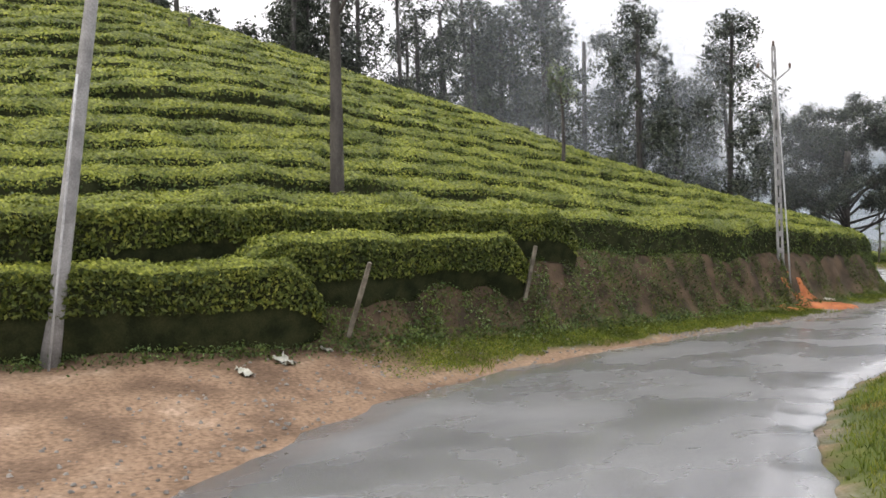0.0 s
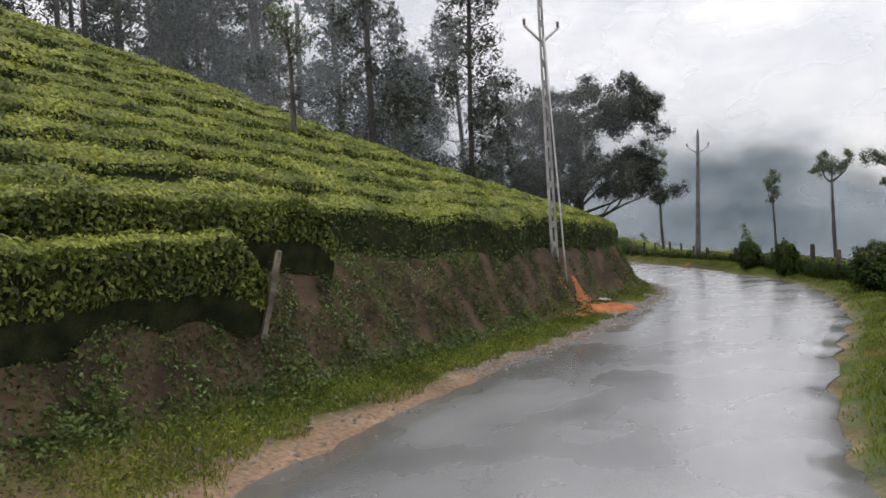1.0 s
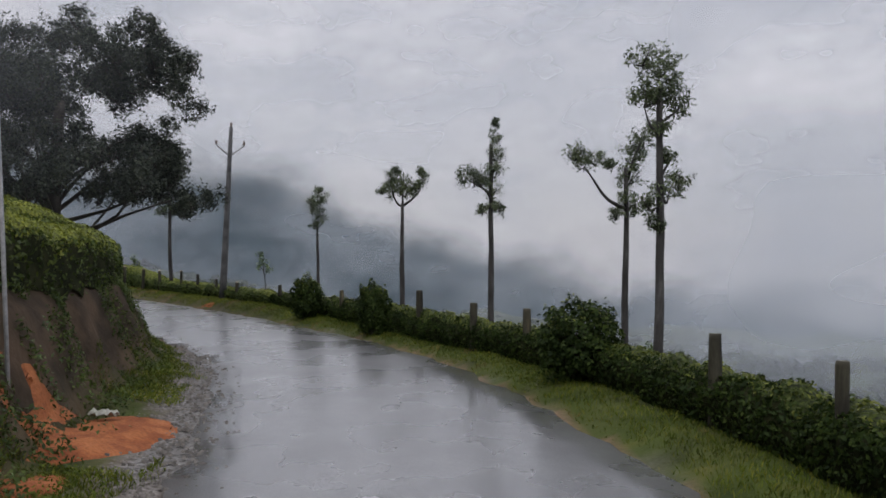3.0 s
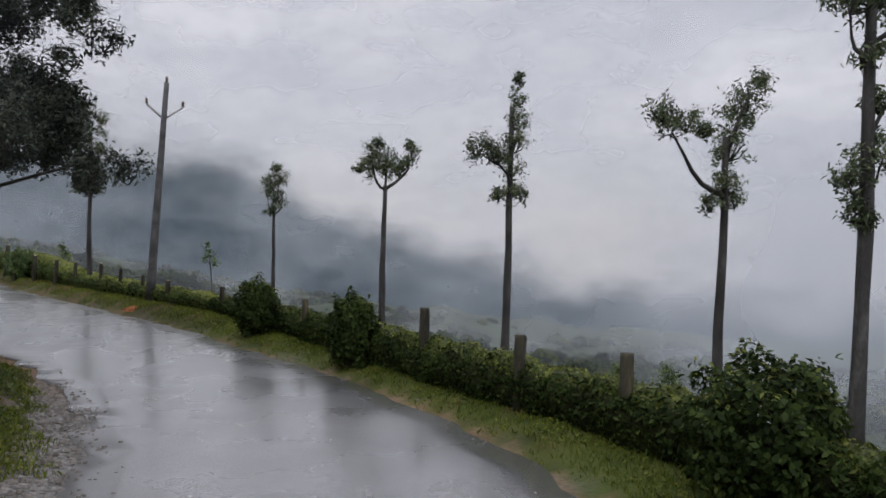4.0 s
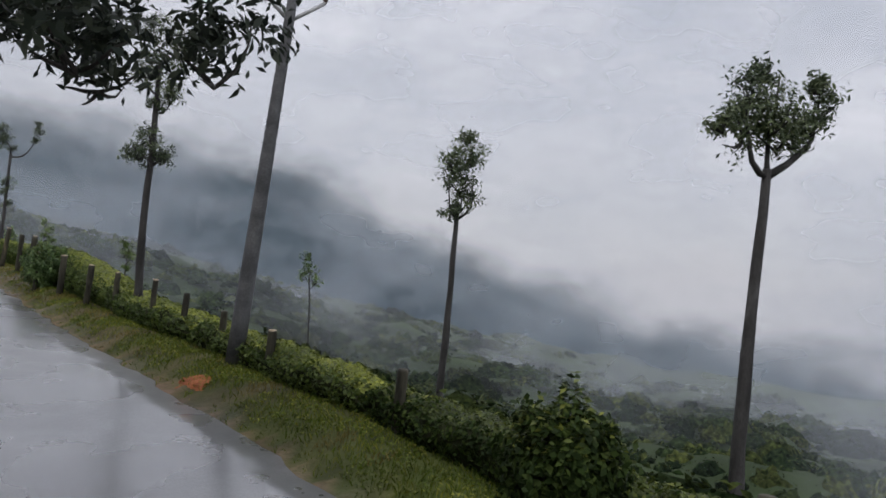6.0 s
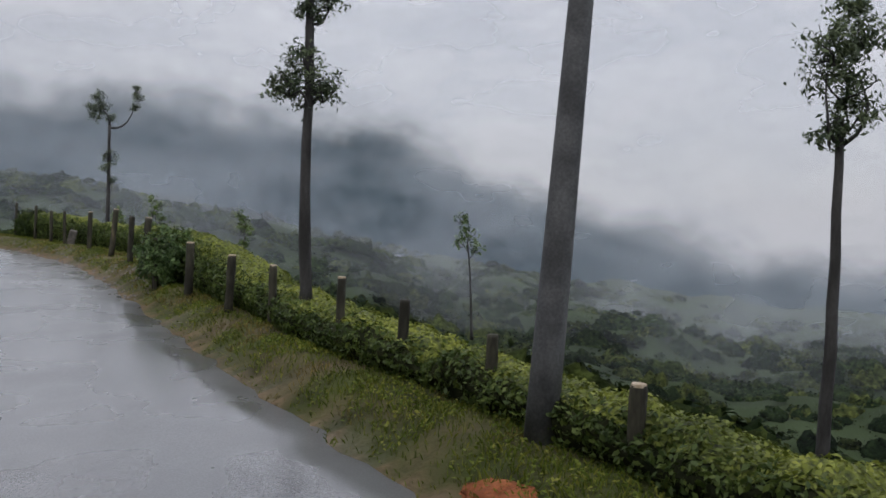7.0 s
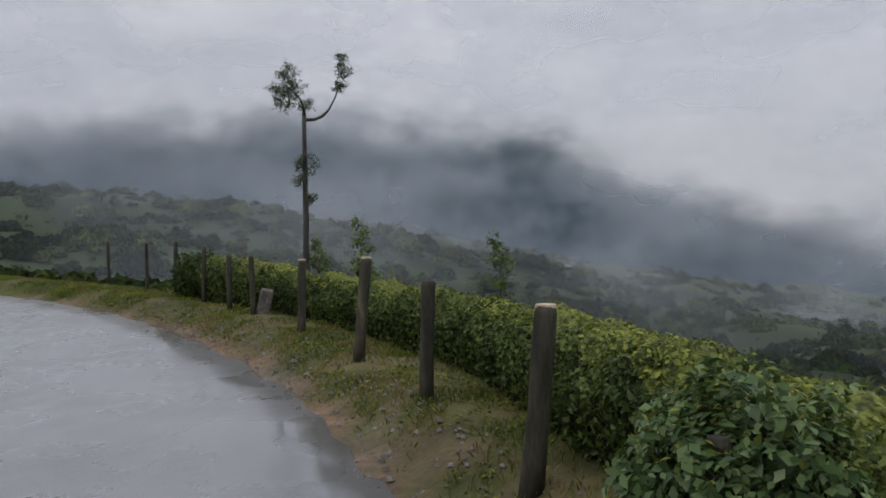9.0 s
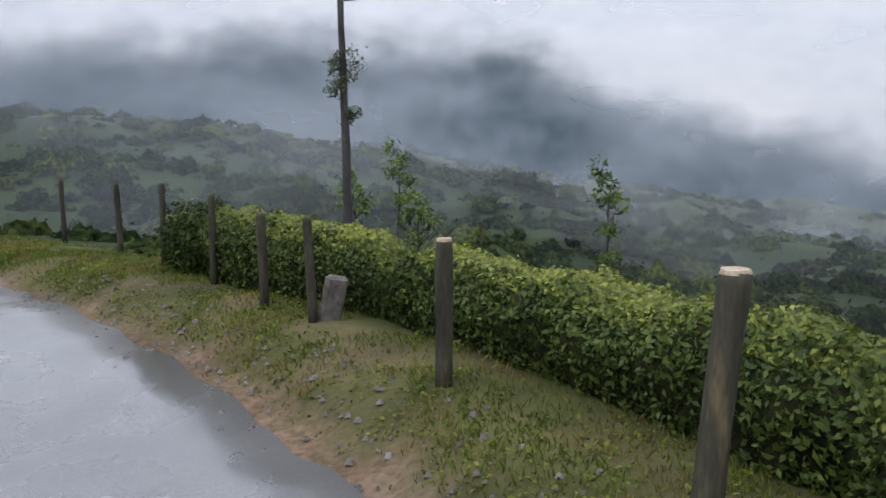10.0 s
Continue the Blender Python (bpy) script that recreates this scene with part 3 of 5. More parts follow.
# ---- trees ----
def clump_leaves(clumps, per, size, seed, slim=0.36):
    """Leaves in feathery sprays round many twig tips: (x, y, z, radius) for each tuft."""
    r = np.random.RandomState(seed)
    at, out = [], []
    for x, y, z, rad in clumps:
        n, tips = int(per * max(0.3, rad * rad * 4)), int(9 + 26 * rad)
        v = r.normal(0, 1, (tips, 3))
        v[:, 2] = 0.85 * v[:, 2] + 0.25
        v /= np.linalg.norm(v, axis=1)[:, None]
        tip = v * (rad * (0.35 + 0.85 * r.rand(tips) ** 0.7))[:, None]
        k = r.randint(0, tips, n)
        # each spray trails back along its twig
        p = tip[k] * (1 - 0.45 * r.rand(n)[:, None] ** 1.5) + r.normal(0, 0.13 * rad + 0.02, (n, 3))
        at.append(p + (x, y, z))
        out.append(v[k] + (0, 0, 0.4))
    at, out = np.vstack(at), np.vstack(out)
    return leaf_mesh("crown", at, out, size, slim, 0.8, seed)


def bent(a, b, sag=0.1, n=5, seed=0):
    r = np.random.RandomState(seed)
    a, b = np.array(a, float), np.array(b, float)
    t = np.linspace(0, 1, n)[:, None]
    wob = r.normal(0, 1, 3) * sag * np.linalg.norm(b - a)
    return a + (b - a) * t + wob * np.sin(t * 3.14159) + r.normal(0, 0.012, (n, 3)) * (t > 0) * (t < 1)


def tree(name, x, y, top, radius, limbs, clumps, label, leaves, bark, per=170, size=0.17, lean=(0, 0), seed=0, group="", base=None):
    """A tapered trunk with limbs and tufts; places are relative to the foot, in metres."""
    z = float(ground_z(np.array([x]), np.array([y]))[0]) - 0.1 if base is None else base
    t = thing(name, label, "tree", group=group)
    n = 9
    q = np.linspace(0, 1, n)
    r = np.random.RandomState(seed)
    wob = np.cumsum(r.normal(0, 0.014, (n, 2)), axis=0) * np.minimum(1, q * 3)[:, None]
    wob -= q[:, None] * wob[-1]
    axis_pts = np.column_stack([x + lean[0] * q + wob[:, 0], y + lean[1] * q + wob[:, 1], z + (top - z) * q])
    rad = radius * (1.0 - 0.45 * q)
    rad[0] *= 1.35
    part("trunk", solid("trunk", [tube(axis_pts, rad, 10, 0.10, seed)]), bark, t)
    hx, hy = x + lean[0], y + lean[1]
    for i, (from_z, dx, dy, dz, thick) in enumerate(limbs):
        f = (from_z - z) / (top - z)
        a = (np.interp(f, q, axis_pts[:, 0]), np.interp(f, q, axis_pts[:, 1]), from_z)
        pts = bent(a, (hx + dx, hy + dy, from_z + dz), 0.12, 6, seed + i)
        part("limb", solid("limb", [tube(pts, np.linspace(thick, thick * 0.3, 6), 6, 0.08, seed + i)]), bark, t)
    twigs = []
    for i, (cx, cy, cz, cr) in enumerate(clumps):
        for k in range(4 if per > 150 else 1):
            v = r.normal(0, 1, 3)
            v *= cr * 0.9 / np.linalg.norm(v)
            twigs.append(tube(bent((hx + cx, hy + cy, cz - cr * 0.6), (hx + cx + v[0], hy + cy + v[1], cz + v[2]), 0.1, 4, seed + i * 5 + k), np.linspace(0.02, 0.005, 4), 4))
    if twigs:
        tagged(part("twig_spray", solid("twig_spray", twigs), bark, t), kind="stuff")
    part("crown", clump_leaves([(hx + a, hy + b, c, d) for a, b, c, d in clumps], per, size, seed + 50), leaves, t)
    return t


OAKS = "pruned silver oaks along the hedge"
OAK_DENSE, OAK_LEAF = 1050, 0.082
# sideways in the valley row is along (0.8, 0.6): u runs to the right seen from the road
def row_side(items):
    return [(0.85 * u + 0.5 * w, 0.4 * u - 0.2 * w, z, r) for u, w, z, r in items]


def row_limbs(items):
    return [(z, 0.85 * u, 0.4 * u, dz, r) for z, u, dz, r in items]


tree("silver_oak", -15.47, 53.21, 3.5, 0.085, row_limbs([(3.15, 0.25, 0.9, 0.03), (3.2, -0.25, 0.8, 0.03)]),
     row_side([(0, 0, 3.95, 0.42), (-0.25, 0.1, 4.3, 0.34), (0.2, 0, 4.45, 0.36), (0, 0.2, 3.55, 0.34), (0.05, 0, 4.8, 0.22), (-0.15, 0, 3.3, 0.2)]),
     "slender pruned silver oak with one small tuft behind the hedge", OAK, BARK, OAK_DENSE, OAK_LEAF, (-0.08, 0.0), 1, OAKS)
tree("silver_oak", -11.7, 47.1, 3.95, 0.108, row_limbs([(3.85, -0.5, 1.0, 0.05), (3.85, 0.75, 0.95, 0.055), (3.9, 0.05, 1.2, 0.04)]),
     row_side([(-0.5, 0, 4.45, 0.42), (-0.2, 0.2, 4.6, 0.42), (-0.45, 0.1, 4.85, 0.34), (0.1, 0, 4.4, 0.34), (0.6, 0, 4.6, 0.3), (0.85, 0, 4.9, 0.3), (-0.3, 0, 5.15, 0.2), (0.4, 0, 4.4, 0.22), (0.75, 0, 5.15, 0.18), (-0.85, 0, 4.4, 0.2)]),
     "pruned silver oak forking into two leafy arms", OAK, BARK, OAK_DENSE, OAK_LEAF, (-0.06, 0.0), 2, OAKS)
tree("silver_oak", -8.95, 42.57, 5.6, 0.108, row_limbs([(3.7, -1.0, 0.8, 0.05), (3.4, 0.3, 0.4, 0.03), (4.3, 0.3, 0.9, 0.03)]),
     row_side([(-1.05, 0, 4.6, 0.36), (-0.7, 0.1, 4.45, 0.34), (-0.35, 0, 4.4, 0.28), (0.05, 0, 4.2, 0.36), (0.12, 0, 4.75, 0.36), (0.18, 0, 5.3, 0.33), (0.15, 0, 5.8, 0.27), (0.18, 0, 6.25, 0.16), (0, 0.1, 3.6, 0.3), (-0.3, 0, 3.5, 0.2), (0.35, 0, 3.6, 0.22)]),
     "tall pruned silver oak with a columnar crown and one side limb", OAK, BARK, OAK_DENSE, OAK_LEAF, (0.0, 0.05), 3, OAKS)
tree("silver_oak", -6.0, 37.48, 4.4, 0.10, row_limbs([(3.35, -1.35, 1.0, 0.06), (4.0, 0.7, 1.2, 0.05), (3.25, 0.35, 0.25, 0.03)]),
     row_side([(-1.4, 0, 4.5, 0.33), (-1.75, 0.1, 4.65, 0.26), (-1.0, 0, 4.55, 0.28), (-0.55, 0, 4.45, 0.16), (0.1, 0, 4.2, 0.36), (0.3, 0, 4.7, 0.4), (0.6, 0, 5.15, 0.36), (0.85, 0, 5.5, 0.22), (0, 0.1, 3.6, 0.3), (0.3, 0, 3.3, 0.22), (-0.3, 0, 3.2, 0.2)]),
     "pruned silver oak with a crooked side limb", OAK, BARK, OAK_DENSE, OAK_LEAF, (0.0, 0.0), 4, OAKS)
tree("silver_oak", -6.78, 31.97, 5.4, 0.10, row_limbs([(3.6, 0.4, 0.5, 0.03), (4.4, -0.4, 0.6, 0.03), (4.7, 0.5, 0.6, 0.03)]),
     row_side([(0, 0, 5.35, 0.44), (-0.4, 0, 5.2, 0.36), (0.4, 0, 5.15, 0.34), (0.05, 0, 5.8, 0.36), (-0.45, 0, 5.9, 0.26), (0, 0, 4.6, 0.22), (0.15, 0, 4.1, 0.2), (0.2, 0, 3.4, 0.3), (-0.2, 0, 3.2, 0.24), (0.4, 0.1, 3.65, 0.24), (-0.1, 0, 2.85, 0.18)]),
     "tall thin silver oak with tufts up its trunk", OAK, BARK, OAK_DENSE, OAK_LEAF, (0.03, 0.0), 5, OAKS)
tree("silver_oak", -22.42, 55.46, 6.1, 0.10, row_limbs([(3.6, 0.4, 0.5, 0.03), (3.6, -0.4, 0.5, 0.03), (4.9, 0.5, 0.8, 0.03), (5.3, -0.5, 0.8, 0.03)]),
     row_side([(0.05, 0, 3.95, 0.38), (-0.3, 0.1, 4.0, 0.33), (0.3, 0, 3.95, 0.32), (0, 0, 4.4, 0.3), (0.05, 0, 5.05, 0.24), (0.35, 0, 5.4, 0.38), (-0.3, 0, 5.7, 0.4), (0.1, 0, 6.1, 0.45), (0.4, 0, 6.6, 0.36), (-0.2, 0, 6.8, 0.36)]),
     "silver oak with a straight wet trunk and bushy tufts", OAK, BARK, OAK_DENSE, OAK_LEAF, (-0.14, 0.0), 6, OAKS)
tree("silver_oak", -38.2, 79.68, 5.3, 0.115, row_limbs([(5.2, -0.55, 0.9, 0.05), (5.1, 1.15, 1.1, 0.06)]),
     row_side([(-0.5, 0, 5.7, 0.42), (-0.9, 0, 5.85, 0.3), (-0.35, 0, 6.15, 0.36), (-0.6, 0, 6.5, 0.28), (0, 0, 5.5, 0.25), (1.15, 0, 6.1, 0.22), (1.25, 0, 6.5, 0.27), (1.15, 0, 6.85, 0.22), (0, 0, 3.8, 0.36), (-0.2, 0, 3.3, 0.27), (0.15, 0, 2.7, 0.22)]),
     "lopped silver oak with one upturned arm", OAK, BARK, OAK_DENSE, OAK_LEAF, (0.0, 0.0), 7, OAKS)

# saplings and shrubs behind the hedge
for k, (x, y, z0, z1, lean) in enumerate([(-20.9, 72.2, -1.6, 2.1, -0.3), (-39.2, 82.6, -1.4, 1.5, 0.1), (-33.06, 83.2, -1.8, 1.7, 0.1), (-39.6, 87.4, -1.6, 2.2, 0.2), (-37.6, 83.0, -1.6, 1.0, 0),
                                          (-1.8, 57.6, -4.4, -2.5, 0.2), (0.4, 57.6, -4.4, -2.4, 0.1)]):
    h = z1 - z0
    tree("sapling", x, y, z0 + h * 0.75, 0.045, [(z0 + h * 0.55, 0.3, 0.1, 0.4, 0.02), (z0 + h * 0.6, -0.3, 0.0, 0.4, 0.02)],
         [(0, 0, z0 + h * 0.8, 0.36), (0.25, 0, z0 + h * 0.66, 0.3), (-0.2, 0, z0 + h * 0.92, 0.28), (-0.25, 0.1, z0 + h * 0.7, 0.28)] + ([(0, 0, z0 + h * 0.5, 0.33), (0.1, 0, z0 + h * 0.3, 0.3)] if k in (2, 3, 4) else []),
         "young tree with light green leaves below the road", SAP, BARK, 230, 0.15, (lean, 0), 20 + k, "saplings in the valley scrub", base=z0 - 0.8)


def round_bush(x, y, wide, high, label, leaves, size, n, seed, group=""):
    z = float(ground_z(np.array([x]), np.array([y]))[0])
    t = thing("bush", label, "bush", group=group)
    r = np.random.RandomState(seed)
    stems = [tube(bent((x + r.normal(0, 0.1), y + r.normal(0, 0.1), z - 0.1), (x + r.uniform(-0.6, 0.6) * wide, y + r.uniform(-0.6, 0.6) * wide, z + high * r.uniform(0.5, 0.85)), 0.1, 5, seed + k), np.linspace(0.03, 0.008, 5), 5) for k in range(9)]
    part("stems", solid("stems", stems), BARK_DARK, t)
    up, turn = r.uniform(-1, 1, n), r.rand(n) * 6.283
    wid = np.sqrt(1 - np.abs(up) ** 3.2)
    v = np.column_stack([np.cos(turn) * wid, np.sin(turn) * wid, up])
    lob = 1 + 0.2 * np.sin(v[:, 0] * 6 + seed) * np.sin(v[:, 1] * 5 + 1) + 0.11 * np.sin(v[:, 2] * 9 + v[:, 0] * 7)
    d = (0.5 + 0.52 * r.rand(n) ** 0.4) * lob * np.where(r.rand(n) < 0.06, 1.0 + 0.25 * r.rand(n), 1.0)
    p = np.column_stack([x + v[:, 0] * d * wide, y + v[:, 1] * d * wide, z + high * (0.5 + 0.5 * v[:, 2] * d)])
    p[:, 2] = np.maximum(p[:, 2], z + 0.03)
    part("leaves", leaf_mesh("leaves", p, v + (0, 0, 0.4), size, 0.6, 0.6, seed), leaves, t)
    # paler leaves on the upper part paint the sheen of the leaf tips
    tips = p[(v[:, 2] > 0.35) & (r.rand(n) < 0.3)] + (0, 0, 0.03)
    part("pale_tips", leaf_mesh("pale_tips", tips, np.tile([0, 0, 1.0], (len(tips), 1)), size * 0.9, 0.5, 0.5, seed + 1), TEA_MID, t, "paler leaves on the upper part, sheen of the tips put into colour")
    return t


round_bush(-14.65, 42.75, 0.43, 1.25, "rounded dark green bush standing in the hedge line", HEDGE, 0.075, 5200, 1, "bushes in the hedge")
round_bush(-12.4, 38.6, 0.39, 1.28, "dense rounded bush with pale leaf tips beside the hedge", HEDGE, 0.08, 5600, 2, "bushes in the hedge")
round_bush(-8.55, 30.4, 0.66, 1.3, "broad clipped bush rising above the hedge", HEDGE, 0.08, 6200, 3, "bushes in the hedge")
round_bush(-26.95, 60.75, 0.58, 1.22, "rounded bush of broad green leaves spilling onto the verge", BROAD, 0.07, 8000, 4, "bushes in the hedge")
round_bush(-38.8, 74.9, 0.7, 1.15, "untrimmed end of the hedge grown into a bush", HEDGE, 0.08, 4200, 6, "bushes in the hedge")
round_bush(-37.1, 73.9, 0.55, 1.0, "bushy stretch of hedge with small dark leaves", HEDGE, 0.08, 3600, 8, "bushes in the hedge")

# the large dark tree on the inside of the bend
r = np.random.RandomState(77)
big, boughs = [], []
for k in range(46):
    a, h = 6.2832 * k * 0.382 + 0.4 * r.normal(), (k + 0.5) / 46
    wide = 4.6 * math.sqrt(max(0.05, 1 - (1.06 * h - 0.12) ** 2)) * r.uniform(0.55, 0.95)
    bx, by, bz = wide * math.cos(a), 0.85 * wide * math.sin(a), 3.7 + 4.9 * h + 0.3 * r.normal()
    if bx > 1.6 and by > 0.6:
        bx, by = 0.6 * bx, 0.55 * by
    boughs.append((bx, by, bz))
    for m in range(6):
        big.append((bx + 0.8 * r.normal(), by + 0.7 * r.normal(), bz + 0.26 * r.normal(), 0.32 + 0.24 * r.rand()))
tree("spreading_tree", -21.9, 41.2, 6.6, 0.27, [(2.2 + 0.1 * k, b[0] * 0.95, b[1] * 0.95, b[2] - 2.25 - 0.1 * k, 0.07) for k, b in enumerate(boughs[:22])], big,
     "large dark spreading tree over the inside of the bend", DARK, BARK_DARK, 480, 0.12, (0.2, 0.2), 31)

# tall thin trees on the back of the spur
TALL = [(-23.0, 33.2, 12.5), (-26.0, 31.0, 13.5), (-25.5, 37.5, 12.0), (-29.5, 34.0, 13.0), (-28.5, 27.5, 14.5), (-32.0, 29.5, 14.0), (-33.5, 23.0, 16.5), (-35.5, 35.0, 13.5), (-37.5, 27.0, 15.5),
        (-36.5, 18.5, 18.0), (-31.0, 40.5, 12.0), (-40.0, 21.5, 18.0), (-27.0, 43.5, 11.0), (-43.0, 30.0, 16.0), (-24.5, 29.0, 12.5), (-39.0, 14.5, 19.0), (-30.0, 24.5, 13.5), (-46.0, 38.0, 16.0), (-38.0, 42.0, 13.0),
        (-45.0, 24.0, 18.0), (-50.0, 30.0, 18.0), (-34.0, 46.5, 12.5), (-27.5, 35.5, 10.5), (-33.5, 32.5, 12.0), (-41.0, 34.0, 15.0), (-48.0, 16.0, 20.0)]
r = np.random.RandomState(19)
for k in range(42):
    y = r.uniform(4 if k > 14 else 10, 30 if k > 14 else 46) if k < 30 else r.uniform(9, 23)
    x = np.interp(y, [10, 22, 32, 46], [-40, -33, -28, -27]) - r.uniform(0, 16 if k < 15 else 10)
    TALL.append((x, y, np.interp(y, [10, 25, 46], [17, 14, 11]) + r.uniform(-2, 2.5)))
for k, (x, y, top) in enumerate(TALL):
    r = np.random.RandomState(200 + k)
    z0 = float(ground_z(np.array([x]), np.array([y]))[0])
    cl = []
    for j in range(46 if k < 26 else 34):
        h = r.uniform(0.08, 1.0)
        w = 2.3 * (1.15 - h) + 0.4
        a = r.rand() * 6.28
        cl.append((w * math.cos(a) * r.rand() ** 0.5, w * math.sin(a) * r.rand() ** 0.5, z0 + (top - z0) * h, 0.35 + 0.4 * r.rand()))
    tree("tall_tree", x, y, top - 0.5, 0.13 + 0.05 * r.rand(), [(c[2] - 0.8, c[0], c[1], 0.7, 0.035) for c in cl[:9]], cl,
         "tall thin forest tree with sparse grey-green tufts on the ridge", DARK, BARK, 95 if k < 26 else 70, 0.19 if k < 26 else 0.24, (r.normal(0, 0.3), r.normal(0, 0.3)), 210 + k, "trees behind the tea slope")

# trees standing in the tea
tree("shade_tree", -16.45, 9.15, 8.6, 0.17, [(7.2, 0.9, 0.4, 1.3, 0.05), (7.6, -0.8, -0.5, 1.2, 0.05), (8.0, 0.2, 0.9, 1.2, 0.04)],
     [(0.8, 0.4, 8.6, 0.6), (-0.7, -0.5, 8.9, 0.6), (0.2, 0.8, 9.2, 0.6), (0, 0, 9.6, 0.6)], "dark straight shade tree trunk standing among the tea", OAK, BARK_DARK, 160, 0.17, (0.0, 0.15), 41, "shade trees in the tea")
tree("shade_tree", -19.75, 19.4, 7.6, 0.07, [(6.6, 0.4, 0.1, 0.8, 0.02), (6.9, -0.4, 0.2, 0.8, 0.02)], [(0, 0, 7.4, 0.45), (0.3, 0, 7.0, 0.35), (-0.3, 0.1, 7.8, 0.4)],
     "thin young shade tree standing among the tea", OAK, BARK_DARK, 160, 0.15, (0, 0), 42, "shade trees in the tea")
tree("shade_tree", -26.1, 9.8, 9.6, 0.07, [(8.9, 0.3, 0.1, 0.5, 0.02)], [(0, 0, 9.6, 0.25)], "lopped stem of a young shade tree among the tea", OAK, BARK_DARK, 120, 0.14, (0, 0), 43, "shade trees in the tea")


# ---- poles and posts ----
def utility_pole(x, y, height, label, arm_turn, lattice, lean=(0, 0), arms=True, skin=None):
    z = float(ground_z(np.array([x]), np.array([y]))[0]) - 0.2
    t = thing("utility_pole", label, "utility pole")
    top = np.array([x + lean[0], y + lean[1], height])
    foot = np.array([x, y, z])
    at = lambda h: foot + (top - foot) * (h - z) / (height - z)
    if lattice:
        c, s = math.cos(radians(arm_turn)), math.sin(radians(arm_turn))
        for sx in (-1, 1):
            pts = [at(h) + np.array([c * sx, s * sx, 0]) * (0.08 - 0.03 * (h - z) / (height - z)) for h in np.linspace(z, height, 6)]
            part("leg", solid("leg", [tube(pts, np.linspace(0.048, 0.036, 6), 6)], False), CONCRETE, t)
        n = int((height - z) / 0.55)
        for i in range(n):
            p = at(z + 0.5 + i * 0.55)
            part("rung", solid("rung", [block((0.13 - 0.0008 * i, 0.06, 0.18), tuple(p), Matrix.Rotation(radians(arm_turn), 4, "Z"), 0.008)], False), CONCRETE, t)
    else:
        pts = [at(h) for h in np.linspace(z, height, 7)]
        part("shaft", solid("shaft", [tube(pts, np.linspace(0.15, 0.075, 7), 12)]), skin or CONCRETE, t)
    if arms:
        c, s = math.cos(radians(arm_turn)), math.sin(radians(arm_turn))
        for sx in (-1, 1):
            a, b = at(height - 1.15), at(height - 0.72) + np.array([c * sx, s * sx, 0]) * 0.55
            arm = part("crossarm", solid("crossarm", [tube([a, (a + b) / 2, b], [0.035] * 3, 6)]), STEEL, t)
            q = [b + np.array([0, 0, h]) for h in (0, 0.05, 0.09, 0.13, 0.19)]
            part("insulator", solid("insulator", [tube(q, [0.02, 0.05, 0.03, 0.055, 0.02], 8)]), CERAMIC, arm)
        q = [at(height) + np.array([0, 0, h]) for h in (-0.02, 0.05, 0.09, 0.13, 0.19)]
        part("insulator", solid("insulator", [tube(q, [0.02, 0.05, 0.03, 0.055, 0.02], 8)]), CERAMIC, t)
    return t


utility_pole(-18.92, 50.15, 7.1, "leaning grey concrete electricity pole with a V-shaped steel crossarm", 25, False, (0.3, 0.1), True, DARK_CONCRETE)
near_pole = utility_pole(-16.05, 25.6, 8.6, "open-framed grey concrete electricity pole at the foot of the bank", 60, True, (0.0, -0.1))
part("earthing_pipe", solid("earthing_pipe", [tube(bent((-15.76, 25.7, 0.2), (-15.95, 25.45, 7.6), 0.0, 4), [0.026] * 4, 6)]), STEEL, near_pole, "thin pale steel pipe running up the pole")
start_pole = utility_pole(-14.7, 3.0, 8.4, "grey concrete electricity pole beside the dirt layby", 20, False, (0.56, 0.92))
part("earthing_pipe", solid("earthing_pipe", [tube(bent((-14.47, 2.95, 0.5), (-14.2, 3.4, 5.0), 0.0, 4), [0.02] * 4, 6)]), STEEL, start_pole, "thin steel pipe fixed to the pole")


def fence_post(x, y, top, radius, label, lean=(0, 0), seed=0, bright=True, low=None):
    z = float(ground_z(np.array([x]), np.array([y]))[0]) - 0.15 if low is None else low
    t = thing("fence_post", label, "post", group="fence posts along the hedge")
    pts = [(x + lean[0] * q, y + lean[1] * q, z + (top - z) * q) for q in (0, 0.25, 0.5, 0.75, 0.96, 1)]
    part("shaft", solid("shaft", [tube(pts, [radius * 1.1, radius, radius * 0.97, radius, radius * 0.98, radius * 0.9], 9, 0.09, seed)]), POST, t)
    if bright:
        e = [(pts[-1][0], pts[-1][1], top + h) for h in (-0.012, 0.012)]
        part("cut_end", solid("cut_end", [tube(e, [radius * 0.93, radius * 0.86], 9, 0.05, seed)], False), CUT, t, "pale sawn end of the post")
    return t


ROUGH_POST = "rough-barked round wooden fence post standing in the hedge"
THIN_POST = "thin weathered fence post at the hedge front"
